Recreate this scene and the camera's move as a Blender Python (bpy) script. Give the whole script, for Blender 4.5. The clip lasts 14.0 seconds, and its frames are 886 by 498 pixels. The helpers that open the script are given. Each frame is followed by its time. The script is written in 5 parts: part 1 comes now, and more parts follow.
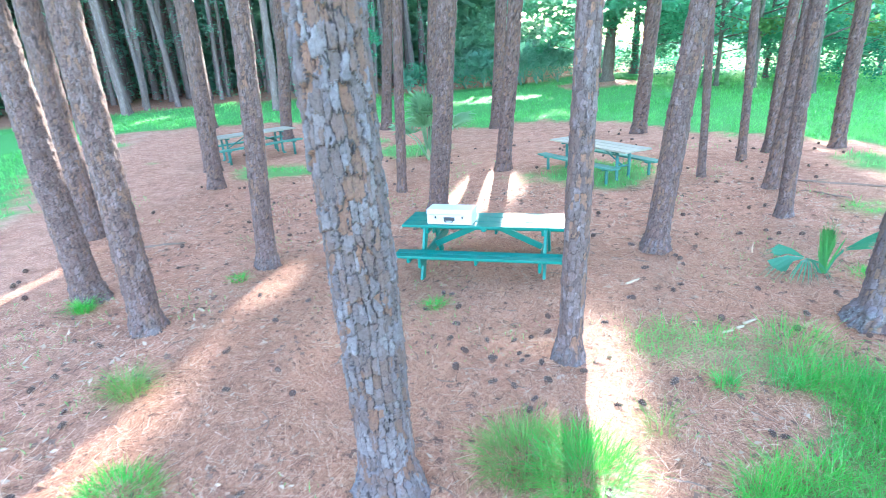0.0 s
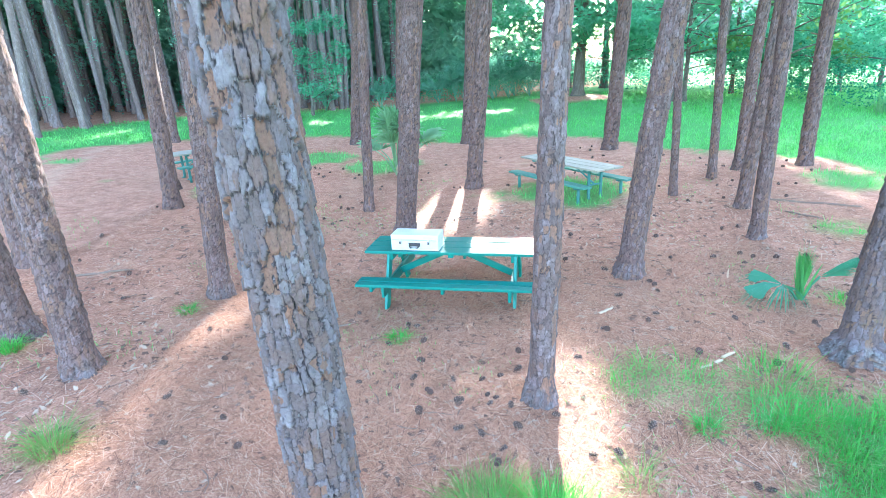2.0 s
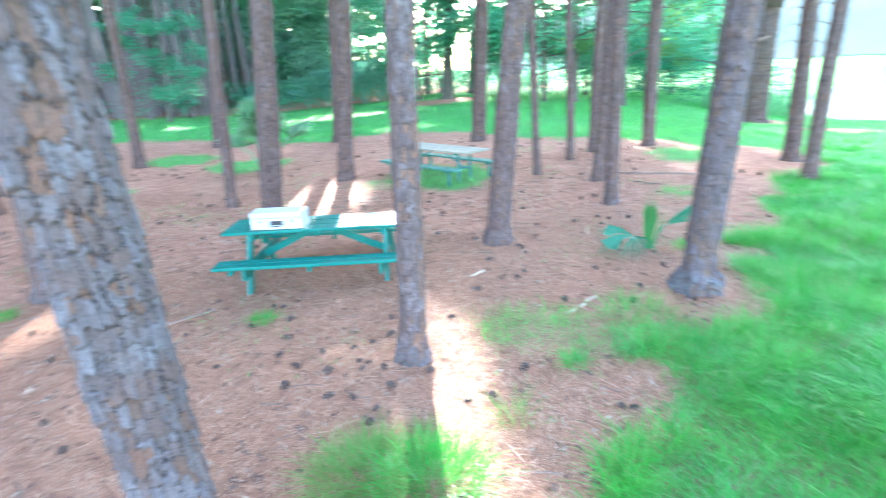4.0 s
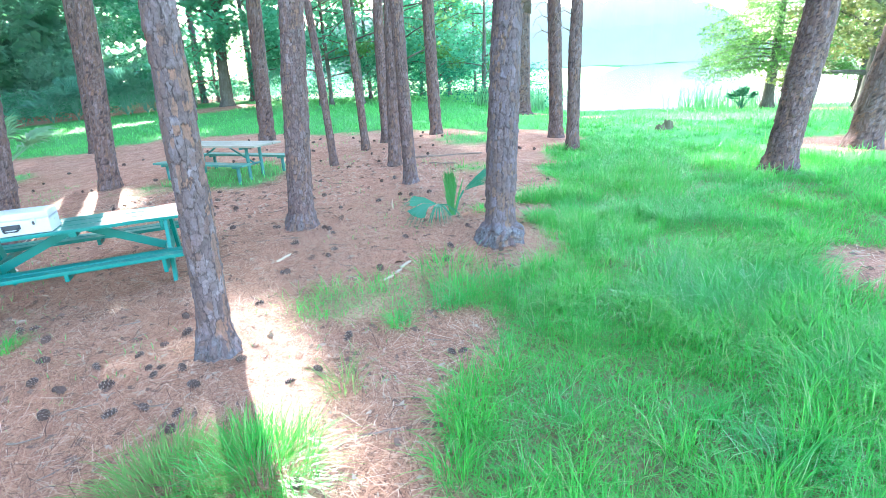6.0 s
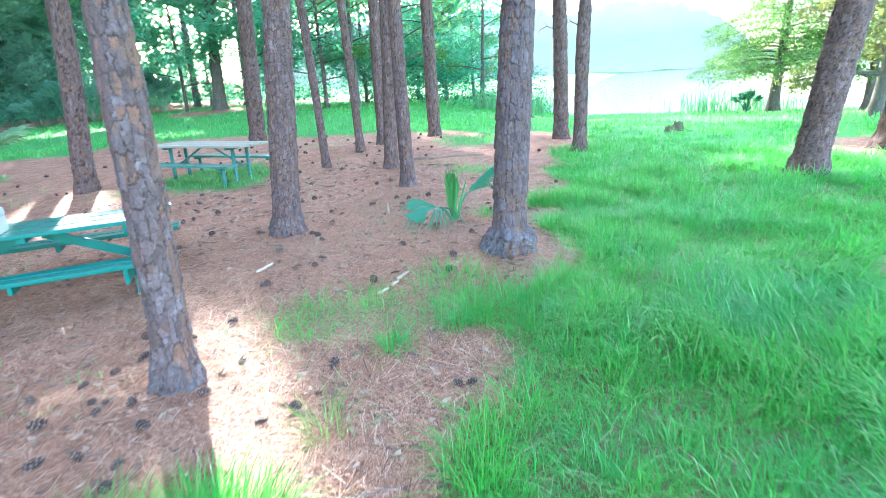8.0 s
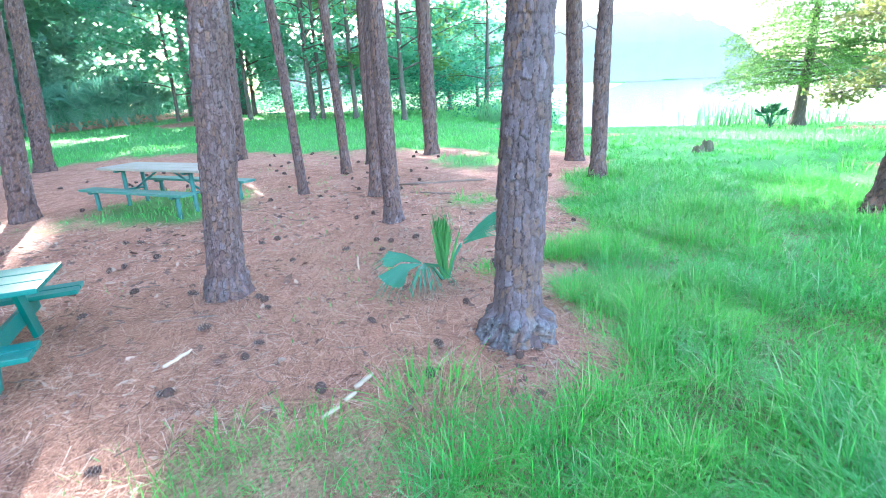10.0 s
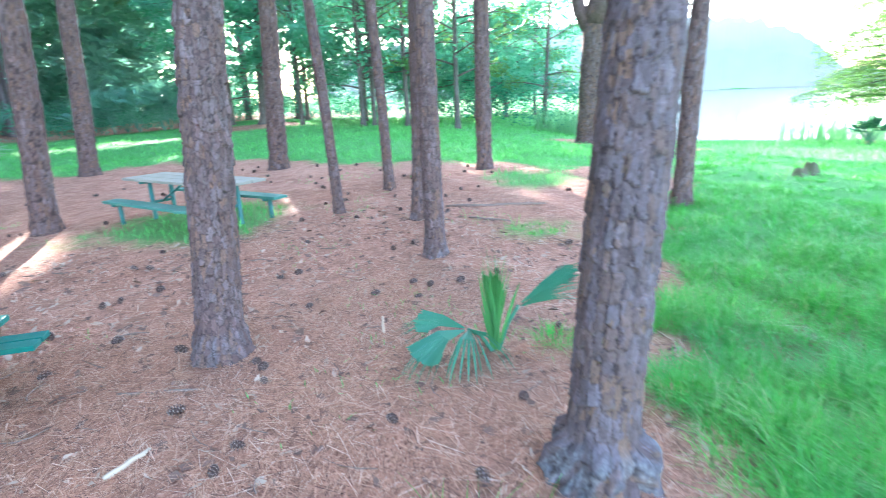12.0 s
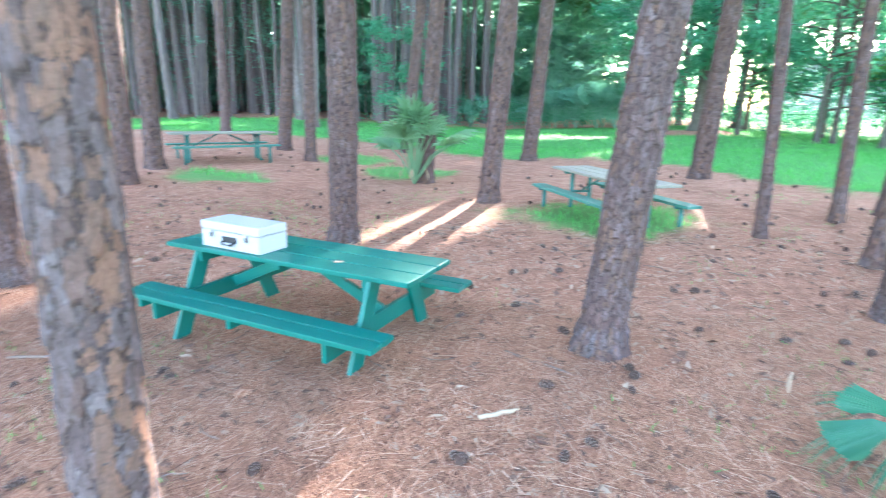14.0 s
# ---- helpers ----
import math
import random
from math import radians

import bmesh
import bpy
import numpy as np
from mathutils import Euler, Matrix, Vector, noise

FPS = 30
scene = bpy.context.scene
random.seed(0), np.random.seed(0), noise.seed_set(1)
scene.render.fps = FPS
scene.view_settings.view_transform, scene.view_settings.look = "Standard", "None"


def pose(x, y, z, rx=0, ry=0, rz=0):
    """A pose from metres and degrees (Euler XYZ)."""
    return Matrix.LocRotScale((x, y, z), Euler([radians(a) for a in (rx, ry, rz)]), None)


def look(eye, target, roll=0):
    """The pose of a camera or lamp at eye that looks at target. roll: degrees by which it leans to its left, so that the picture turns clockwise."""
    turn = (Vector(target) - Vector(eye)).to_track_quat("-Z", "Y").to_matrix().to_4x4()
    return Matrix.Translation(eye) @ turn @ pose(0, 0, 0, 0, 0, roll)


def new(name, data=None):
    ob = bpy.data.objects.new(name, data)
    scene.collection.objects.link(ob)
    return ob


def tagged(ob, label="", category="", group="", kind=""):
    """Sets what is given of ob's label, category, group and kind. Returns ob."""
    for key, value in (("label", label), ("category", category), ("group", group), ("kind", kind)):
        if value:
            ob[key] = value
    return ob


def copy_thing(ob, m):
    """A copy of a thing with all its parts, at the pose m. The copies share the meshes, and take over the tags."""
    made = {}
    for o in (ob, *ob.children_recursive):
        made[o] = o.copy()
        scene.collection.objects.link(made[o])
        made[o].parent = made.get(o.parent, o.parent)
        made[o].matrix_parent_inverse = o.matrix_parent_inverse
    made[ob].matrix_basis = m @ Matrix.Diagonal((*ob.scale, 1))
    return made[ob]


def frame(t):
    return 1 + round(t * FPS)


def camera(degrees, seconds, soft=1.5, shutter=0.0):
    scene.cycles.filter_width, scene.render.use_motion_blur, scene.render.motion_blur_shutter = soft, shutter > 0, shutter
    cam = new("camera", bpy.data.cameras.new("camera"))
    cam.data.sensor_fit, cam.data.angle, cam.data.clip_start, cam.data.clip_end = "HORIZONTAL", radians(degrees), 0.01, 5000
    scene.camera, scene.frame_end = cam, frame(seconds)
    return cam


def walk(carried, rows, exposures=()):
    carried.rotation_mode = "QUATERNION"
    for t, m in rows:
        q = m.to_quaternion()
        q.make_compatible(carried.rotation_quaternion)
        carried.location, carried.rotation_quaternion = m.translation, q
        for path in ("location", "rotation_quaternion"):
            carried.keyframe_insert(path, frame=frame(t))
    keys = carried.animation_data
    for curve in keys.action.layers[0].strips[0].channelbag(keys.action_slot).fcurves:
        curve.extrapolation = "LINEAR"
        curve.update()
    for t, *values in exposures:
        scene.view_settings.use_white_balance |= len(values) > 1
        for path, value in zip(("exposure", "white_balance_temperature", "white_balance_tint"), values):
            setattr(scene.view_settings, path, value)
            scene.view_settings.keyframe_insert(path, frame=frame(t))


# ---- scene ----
cam = camera(79.0, 14.0, soft=0.85, shutter=0.5)
PATH = [
    (0, (0.492, 0.365, 2.975), (0.386, 2.242, 2.294), -3.6),
    (0.5, (0.536, 0.522, 2.997), (0.499, 2.404, 2.322), -3.5),
    (1, (0.576, 0.661, 3.026), (0.556, 2.547, 2.359), -3.4),
    (1.5, (0.594, 0.758, 3.034), (0.579, 2.647, 2.378), -3.2),
    (2, (0.615, 0.813, 3.033), (0.603, 2.705, 2.386), -3.1),
    (2.5, (0.645, 0.838, 2.908), (0.636, 2.734, 2.271), -2.9),
    (3, (0.684, 0.844, 2.756), (0.677, 2.742, 2.127), -2.8),
    (3.5, (0.745, 0.828, 2.627), (0.792, 2.728, 2.004), -2.8),
    (4, (0.806, 0.835, 2.467), (1.213, 2.69, 1.842), -3.2),
    (4.2, (0.802, 0.84, 2.413), (1.44, 2.627, 1.78), -3.4),
    (4.4, (0.802, 0.85, 2.36), (1.643, 2.551, 1.729), -3.5),
    (4.6, (0.803, 0.866, 2.305), (1.780, 2.493, 1.674), -3.6),
    (4.9, (0.805, 0.895, 2.225), (1.850, 2.480, 1.597), -3.7),
    (5.6, (0.807, 0.962, 2.06), (1.867, 2.539, 1.435), -3.75),
    (6.3, (0.808, 1.038, 1.904), (1.869, 2.614, 1.278), -3.8),
    (6.5, (0.802, 1.055, 1.845), (1.864, 2.63, 1.22), -3.7),
    (7, (0.804, 1.097, 1.785), (1.869, 2.674, 1.168), -3.7),
    (7.5, (0.893, 1.252, 1.777), (1.964, 2.828, 1.166), -3.7),
    (8, (1.128, 1.572, 1.794), (2.204, 3.146, 1.19), -3.6),
    (8.5, (1.43, 1.959, 1.81), (2.508, 3.534, 1.212), -3.5),
    (8.7, (1.559, 2.111, 1.82), (2.638, 3.687, 1.226), -3.5),
    (10.8, (2.409, 3.064, 1.872), (3.475, 4.659, 1.305), -3.3),
    (11, (2.461, 3.151, 1.874), (3.531, 4.744, 1.31), -3.3),
    (11.5, (2.65, 3.44, 1.886), (3.71, 5.041, 1.327), -3.2),
    (12, (2.848, 3.773, 1.9), (3.766, 5.464, 1.353), -2.6),
    (12.5, (2.941, 3.961, 1.901), (3.57, 5.784, 1.371), -1.7),
    (13, (2.947, 3.976, 1.897), (3.163, 5.896, 1.379), -0.6),
    (13.5, (2.888, 3.956, 1.87), (2.776, 5.886, 1.357), 0.3),
    (14, (2.804, 3.893, 1.868), (2.37, 5.777, 1.354), 1.0),
]
walk(cam, [(t, look(eye, target, roll)) for t, eye, target, roll in PATH], [(0.0, 4.2, 5950, 9), (1.0, 4.12, 5950, 9), (2.5, 4.11, 5950, 9), (4.0, 4.2, 5950, 9), (7.5, 3.94, 6020, 8), (8.5, 3.95, 5900, 10), (11.0, 3.97, 5900, 17), (11.6, 3.87, 5980, 14), (12.6, 4.02, 5900, 17), (13.5, 4.1, 6000, 17), (14.0, 4.08, 6250, 12)])

# ---- daylight: a fairly low sun beyond the grove, clear sky ----
SUN_AZ, SUN_EL = radians(8.3), radians(22.0)
SUN_DIR = Vector((math.sin(SUN_AZ) * math.cos(SUN_EL), math.cos(SUN_AZ) * math.cos(SUN_EL), math.sin(SUN_EL)))
world = bpy.data.worlds.new("world")
scene.world = world
world.use_nodes = True
wn = world.node_tree
sky = wn.nodes.new("ShaderNodeTexSky")
sky.sky_type, sky.sun_disc, sky.sun_elevation, sky.sun_rotation = "NISHITA", False, SUN_EL, SUN_AZ
sky.air_density, sky.dust_density, sky.ozone_density = 1.0, 1.6, 1.0
wn.nodes["Background"].inputs["Strength"].default_value = 0.15
wn.links.new(sky.outputs[0], wn.nodes["Background"].inputs["Color"])
sun = new("sun", bpy.data.lights.new("sun", "SUN"))
sun.data.energy, sun.data.angle, sun.data.color = 3.4, radians(0.6), (1.0, 0.93, 0.82)
sun.matrix_world = look(SUN_DIR * 60, (0, 0, 0))

rng = np.random.default_rng(7)


# ---- materials ----
def mat(name):
    m = bpy.data.materials.new(name)
    m.use_nodes = True
    n = m.node_tree.nodes
    return m, m.node_tree, n["Principled BSDF"]


def node(t, kind, **kw):
    n = t.nodes.new("ShaderNode" + kind)
    for k, v in kw.items():
        n.inputs[k.replace("_", " ")].default_value = v
    return n


def ramp(t, fac, *stops):
    r = t.nodes.new("ShaderNodeValToRGB")
    while len(r.color_ramp.elements) < len(stops):
        r.color_ramp.elements.new(0.5)
    for e, (p, c) in zip(r.color_ramp.elements, stops):
        e.position, e.color = p, (*c, 1)
    t.links.new(fac, r.inputs[0])
    return r.outputs[0]


def mix(t, fac, a, b, mode="MIX"):
    m = t.nodes.new("ShaderNodeMix")
    m.data_type, m.blend_type = "RGBA", mode
    for i, v in ((0, fac), (6, a), (7, b)):
        if isinstance(v, bpy.types.NodeSocket):
            t.links.new(v, m.inputs[i])
        elif i:
            m.inputs[i].default_value = (*v, 1)
        else:
            m.inputs[i].default_value = v
    return m.outputs[2]


def coords(t, scale=(1, 1, 1), which="Object"):
    tc = t.nodes.new("ShaderNodeTexCoord")
    mp = t.nodes.new("ShaderNodeMapping")
    mp.inputs["Scale"].default_value = scale
    t.links.new(tc.outputs[which], mp.inputs[0])
    return mp.outputs[0]


def noise_tex(t, vec, scale, detail=4.0, rough=0.6):
    n = node(t, "TexNoise", Scale=scale, Detail=detail, Roughness=rough)
    if vec:
        t.links.new(vec, n.inputs["Vector"])
    return n.outputs["Fac"]


def world_pos(t):
    return t.nodes.new("ShaderNodeNewGeometry").outputs["Position"]


def attr(t, name):
    a = t.nodes.new("ShaderNodeAttribute")
    a.attribute_name = name
    return a.outputs["Fac"]


def bump(t, b, height, strength, distance):
    n = node(t, "Bump", Strength=strength, Distance=distance)
    t.links.new(height, n.inputs["Height"])
    t.links.new(n.outputs[0], b.inputs["Normal"])


def bark_material(name, cols, tan, groove, crack_to=0.8, flaky=0.6, cells=(24, 24, 9), seam=0.45):
    """Plates in shades of cols, inner bark of colour tan where flakes came off, dark grooves."""
    m, t, b = mat(name)
    pos = world_pos(t)
    plate = attr(t, "plate")
    groove_at = attr(t, "groove")
    warm = tuple(0.6 * c + 0.4 * d for c, d in zip(cols[1], tan))
    base = ramp(t, plate, (0.0, cols[0]), (0.2, cols[1]), (0.4, cols[2]), (0.58, warm), (0.75, cols[0]), (0.95, cols[2]))
    patch = noise_tex(t, pos, 2.2, 3.0)
    base = mix(t, ramp(t, patch, (0.42, (0, 0, 0)), (0.68, (0.6, 0.6, 0.6))), base, cols[1])
    # small flakes with dark seams
    vec = coords_of(t, mix(t, 0.05, pos, t_noise_vec(t, pos, 14.0)), cells)
    vo = t.nodes.new("ShaderNodeTexVoronoi")
    ve = t.nodes.new("ShaderNodeTexVoronoi")
    ve.feature = "DISTANCE_TO_EDGE"
    for v in (vo, ve):
        v.inputs["Scale"].default_value = 1.0
        t.links.new(vec, v.inputs["Vector"])
    sep = t.nodes.new("ShaderNodeSeparateColor")
    t.links.new(vo.outputs["Color"], sep.inputs[0])
    base = mix(t, flaky, base, ramp(t, sep.outputs[0], (0.0, (0.62, 0.60, 0.58)), (0.75, (1.0, 1.0, 1.0)), (1.0, (1.35, 1.36, 1.4))), "MULTIPLY")
    # bared inner bark where flakes came off, and grey lichen round the foot
    tan_tone = ramp(t, noise_tex(t, coords_of(t, pos, (9.0, 9.0, 5.0)), 1.0, 3.0, 0.6), (0.35, tuple(0.62 * c + 0.03 for c in tan)), (0.6, tan), (0.75, tuple(min(1, 1.25 * c) for c in tan)))
    base = mix(t, ramp(t, attr(t, "bare"), (0.35, (0, 0, 0)), (0.65, (0.9, 0.9, 0.9))), base, tan_tone)
    base = mix(t, attr(t, "lichen"), base, ramp(t, noise_tex(t, pos, 38.0, 4.0), (0.4, (0.10, 0.105, 0.115)), (0.62, (0.22, 0.235, 0.25))))
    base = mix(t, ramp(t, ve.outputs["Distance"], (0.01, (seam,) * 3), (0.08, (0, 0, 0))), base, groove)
    grain = noise_tex(t, pos, 55.0, 5.0, 0.7)
    base = mix(t, 0.55, base, ramp(t, grain, (0.3, (0.45, 0.42, 0.4)), (0.7, (1.0, 1.0, 1.0))), "MULTIPLY")
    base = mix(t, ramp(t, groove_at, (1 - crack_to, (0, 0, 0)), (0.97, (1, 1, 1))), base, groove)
    t.links.new(base, b.inputs["Base Color"])
    b.inputs["Roughness"].default_value = 0.9
    b.inputs["Specular IOR Level"].default_value = 0.25
    bump(t, b, mix(t, 0.9 * flaky, grain, sep.outputs[0]), 0.6, 0.005)
    return m


def t_noise_vec(t, vec, scale):
    n = node(t, "TexNoise", Scale=scale, Detail=3.0)
    t.links.new(vec, n.inputs["Vector"])
    return n.outputs["Color"]


def coords_of(t, vec, scale):
    mp = t.nodes.new("ShaderNodeMapping")
    mp.inputs["Scale"].default_value = scale
    t.links.new(vec, mp.inputs[0])
    return mp.outputs[0]


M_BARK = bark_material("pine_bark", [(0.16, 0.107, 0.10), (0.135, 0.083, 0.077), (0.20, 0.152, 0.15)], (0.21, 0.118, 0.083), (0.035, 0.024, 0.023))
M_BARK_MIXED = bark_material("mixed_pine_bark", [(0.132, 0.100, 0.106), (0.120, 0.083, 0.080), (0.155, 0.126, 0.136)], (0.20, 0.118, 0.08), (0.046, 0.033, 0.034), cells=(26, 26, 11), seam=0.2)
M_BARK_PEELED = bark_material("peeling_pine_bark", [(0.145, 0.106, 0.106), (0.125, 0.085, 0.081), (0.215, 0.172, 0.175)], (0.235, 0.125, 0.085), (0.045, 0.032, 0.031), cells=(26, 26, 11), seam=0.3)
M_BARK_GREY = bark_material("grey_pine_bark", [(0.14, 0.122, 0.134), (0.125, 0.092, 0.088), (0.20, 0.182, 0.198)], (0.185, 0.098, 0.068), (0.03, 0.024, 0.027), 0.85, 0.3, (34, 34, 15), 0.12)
# pine bark paled in its colour to stand in for haze over the wood
M_BARK_FAR = bark_material("hazy_far_bark", [(0.25, 0.20, 0.20), (0.21, 0.165, 0.16), (0.30, 0.25, 0.25)], (0.27, 0.19, 0.16), (0.09, 0.07, 0.065))
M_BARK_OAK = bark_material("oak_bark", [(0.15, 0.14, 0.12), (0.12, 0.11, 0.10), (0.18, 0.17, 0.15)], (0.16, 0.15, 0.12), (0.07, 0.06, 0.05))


def leaf_material(name, dark, light, through_col, share=0.4, rough=0.5, drift=0.6, dry=None):
    m, t, b = mat(name)
    g = t.nodes.new("ShaderNodeNewGeometry")
    col = ramp(t, g.outputs["Random Per Island"], (0.0, dark), (0.93, light), (0.97, light), (1.0, dry or light))
    patch = noise_tex(t, g.outputs["Position"], 0.9, 3.0)
    col = mix(t, ramp(t, patch, (0.35, (0, 0, 0)), (0.7, (drift,) * 3)), col, light)
    t.links.new(col, b.inputs["Base Color"])
    b.inputs["Roughness"].default_value = rough
    b.inputs["Specular IOR Level"].default_value = 0.26
    tr = node(t, "BsdfTranslucent", Color=(*through_col, 1))
    ms = t.nodes.new("ShaderNodeMixShader")
    ms.inputs[0].default_value = share
    t.links.new(b.outputs[0], ms.inputs[1])
    t.links.new(tr.outputs[0], ms.inputs[2])
    t.links.new(ms.outputs[0], t.nodes["Material Output"].inputs["Surface"])
    return m


def grass_material():
    """Blades from teal to yellow-green, in drifts, with straw-coloured dry ones between."""
    m = leaf_material("grass_blades", (0.02, 0.15, 0.05), (0.11, 0.42, 0.09), (0.13, 0.62, 0.09), 0.42, 0.36, 0.3)
    t = m.node_tree
    b = t.nodes["Principled BSDF"]
    b.inputs["Specular IOR Level"].default_value = 0.36
    g = t.nodes.new("ShaderNodeNewGeometry")
    teal = ramp(t, g.outputs["Random Per Island"], (0.0, (0.012, 0.125, 0.032)), (0.5, (0.04, 0.28, 0.065)), (0.9, (0.12, 0.44, 0.125)), (0.95, (0.40, 0.52, 0.34)))
    fresh = ramp(t, g.outputs["Random Per Island"], (0.0, (0.025, 0.16, 0.03)), (0.5, (0.065, 0.35, 0.05)), (0.86, (0.15, 0.49, 0.08)), (0.93, (0.36, 0.40, 0.16)), (1.0, (0.44, 0.38, 0.24)))
    drift = noise_tex(t, g.outputs["Position"], 0.8, 4.0, 0.6)
    t.links.new(mix(t, ramp(t, drift, (0.34, (0, 0, 0)), (0.50, (1, 1, 1))), teal, fresh), b.inputs["Base Color"])
    return m


M_GRASS = grass_material()
M_LAWN = leaf_material("lawn_blades", (0.05, 0.23, 0.065), (0.17, 0.50, 0.145), (0.18, 0.64, 0.145), 0.42, 0.5, 0.3)
M_GRASS_PALE = leaf_material("tuft_blades", (0.08, 0.21, 0.05), (0.19, 0.33, 0.09), (0.22, 0.40, 0.09), 0.4, 0.5)
M_NEEDLE = leaf_material("pine_needles", (0.06, 0.14, 0.075), (0.11, 0.22, 0.12), (0.14, 0.30, 0.13), 0.4)
M_LEAF = leaf_material("broad_leaves", (0.045, 0.20, 0.125), (0.09, 0.33, 0.20), (0.13, 0.44, 0.22), 0.45)
# leaf colour raised and blued to imitate haze and glare at the wood
M_LEAF_HAZY = leaf_material("hazy_wood_leaves", (0.115, 0.26, 0.205), (0.21, 0.40, 0.31), (0.21, 0.50, 0.35), 0.6)
M_LEAF_YOUNG = leaf_material("feathery_leaves", (0.05, 0.15, 0.05), (0.11, 0.24, 0.08), (0.15, 0.32, 0.08), 0.38)
M_PALM = leaf_material("palm_fans", (0.025, 0.15, 0.09), (0.07, 0.24, 0.15), (0.07, 0.30, 0.10), 0.25, 0.35)
M_PALM_PALE = leaf_material("pale_palm_fans", (0.12, 0.27, 0.14), (0.22, 0.38, 0.22), (0.20, 0.42, 0.18), 0.35, 0.4)
M_SPEAR = leaf_material("young_palm_blades", (0.035, 0.16, 0.055), (0.085, 0.28, 0.085), (0.11, 0.38, 0.075), 0.3, 0.35)
# lighter, bluer copy of the palm green, with distance haze in its colour
M_PALM_FAR = leaf_material("hazy_palm_fans", (0.07, 0.21, 0.15), (0.16, 0.36, 0.27), (0.15, 0.42, 0.26), 0.35, 0.4)
M_CYPRESS = leaf_material("cypress_sprays", (0.05, 0.15, 0.04), (0.11, 0.25, 0.07), (0.17, 0.36, 0.08), 0.42)
M_DRY_CONIFER = leaf_material("dull_conifer_sprays", (0.07, 0.12, 0.05), (0.17, 0.20, 0.09), (0.24, 0.26, 0.08), 0.4)
M_SCRUB = leaf_material("scrub_leaves", (0.015, 0.11, 0.06), (0.035, 0.20, 0.11), (0.03, 0.28, 0.15), 0.4)
M_REED = leaf_material("reed_blades", (0.09, 0.24, 0.12), (0.18, 0.36, 0.18), (0.22, 0.50, 0.22), 0.6)


def straw_material():
    m, t, b = mat("fallen_needles")
    g = t.nodes.new("ShaderNodeNewGeometry")
    col = ramp(t, g.outputs["Random Per Island"], (0.0, (0.11, 0.05, 0.032)), (0.45, (0.40, 0.175, 0.10)), (0.85, (0.56, 0.295, 0.18)), (1.0, (0.68, 0.48, 0.35)))
    t.links.new(col, b.inputs["Base Color"])
    b.inputs["Roughness"].default_value = 0.75
    return m


M_STRAW = straw_material()


def ground_material():
    m, t, b = mat("forest_floor")
    pos = world_pos(t)
    lawn = attr(t, "lawn")
    track = attr(t, "track")
    fine = noise_tex(t, pos, 42.0, 6.0, 0.75)
    clump = noise_tex(t, pos, 5.0, 5.0, 0.65)
    broad = noise_tex(t, pos, 0.9, 6.0, 0.68)
    litter = ramp(t, fine, (0.35, (0.10, 0.053, 0.038)), (0.46, (0.39, 0.182, 0.118)), (0.59, (0.56, 0.30, 0.205)), (0.70, (0.70, 0.53, 0.44)))
    litter = mix(t, ramp(t, clump, (0.36, (0.65, 0.65, 0.65)), (0.58, (0, 0, 0))), litter, (0.21, 0.096, 0.064))
    litter = mix(t, ramp(t, broad, (0.45, (0, 0, 0)), (0.7, (0.38, 0.38, 0.38))), litter, (0.54, 0.325, 0.225))
    litter = mix(t, track, litter, (0.48, 0.33, 0.23))
    turf = ramp(t, fine, (0.3, (0.052, 0.18, 0.05)), (0.55, (0.095, 0.32, 0.085)), (0.75, (0.15, 0.41, 0.115)))
    turf = mix(t, attr(t, "thin"), turf, ramp(t, fine, (0.3, (0.025, 0.08, 0.025)), (0.55, (0.075, 0.22, 0.06)), (0.75, (0.14, 0.33, 0.10))))
    turf = mix(t, ramp(t, broad, (0.4, (0, 0, 0)), (0.75, (0.5, 0.5, 0.5))), turf, (0.09, 0.31, 0.09))
    soil = noise_tex(t, pos, 13.0, 4.0, 0.7)
    bare = mix(t, attr(t, "thin"), (0, 0, 0), ramp(t, soil, (0.50, (0, 0, 0)), (0.62, (0.8, 0.8, 0.8))))
    turf = mix(t, bare, turf, (0.14, 0.082, 0.045))
    col = mix(t, lawn, litter, turf)
    t.links.new(col, b.inputs["Base Color"])
    b.inputs["Roughness"].default_value = 0.95
    b.inputs["Specular IOR Level"].default_value = 0.15
    h = mix(t, 0.5, fine, clump)
    bump(t, b, h, 1.0, 0.04)
    return m


M_GROUND = ground_material()


def plain_material(name, col, col2, rough=0.6, metal=0.0, scale=9.0, depth=0.002, wear=None, spec=0.5):
    m, t, b = mat(name)
    vec = coords(t)
    f = noise_tex(t, vec, scale, 6.0, 0.65)
    c = mix(t, f, col, col2)
    if wear:
        w = noise_tex(t, coords(t, (2.0, 14.0, 14.0)), 3.0, 6.0, 0.7)
        c = mix(t, ramp(t, w, (wear[0], (0, 0, 0)), (wear[0] + 0.08, (1, 1, 1))), c, wear[1])
    t.links.new(c, b.inputs["Base Color"])
    t.links.new(ramp(t, f, (0.2, (rough * 0.8,) * 3), (0.8, (min(1, rough * 1.25),) * 3)), b.inputs["Roughness"])
    b.inputs["Metallic"].default_value = metal
    b.inputs["Specular IOR Level"].default_value = spec
    bump(t, b, noise_tex(t, coords(t, (3.0, 30.0, 30.0)), 4.0, 5.0), 0.4, depth)
    return m


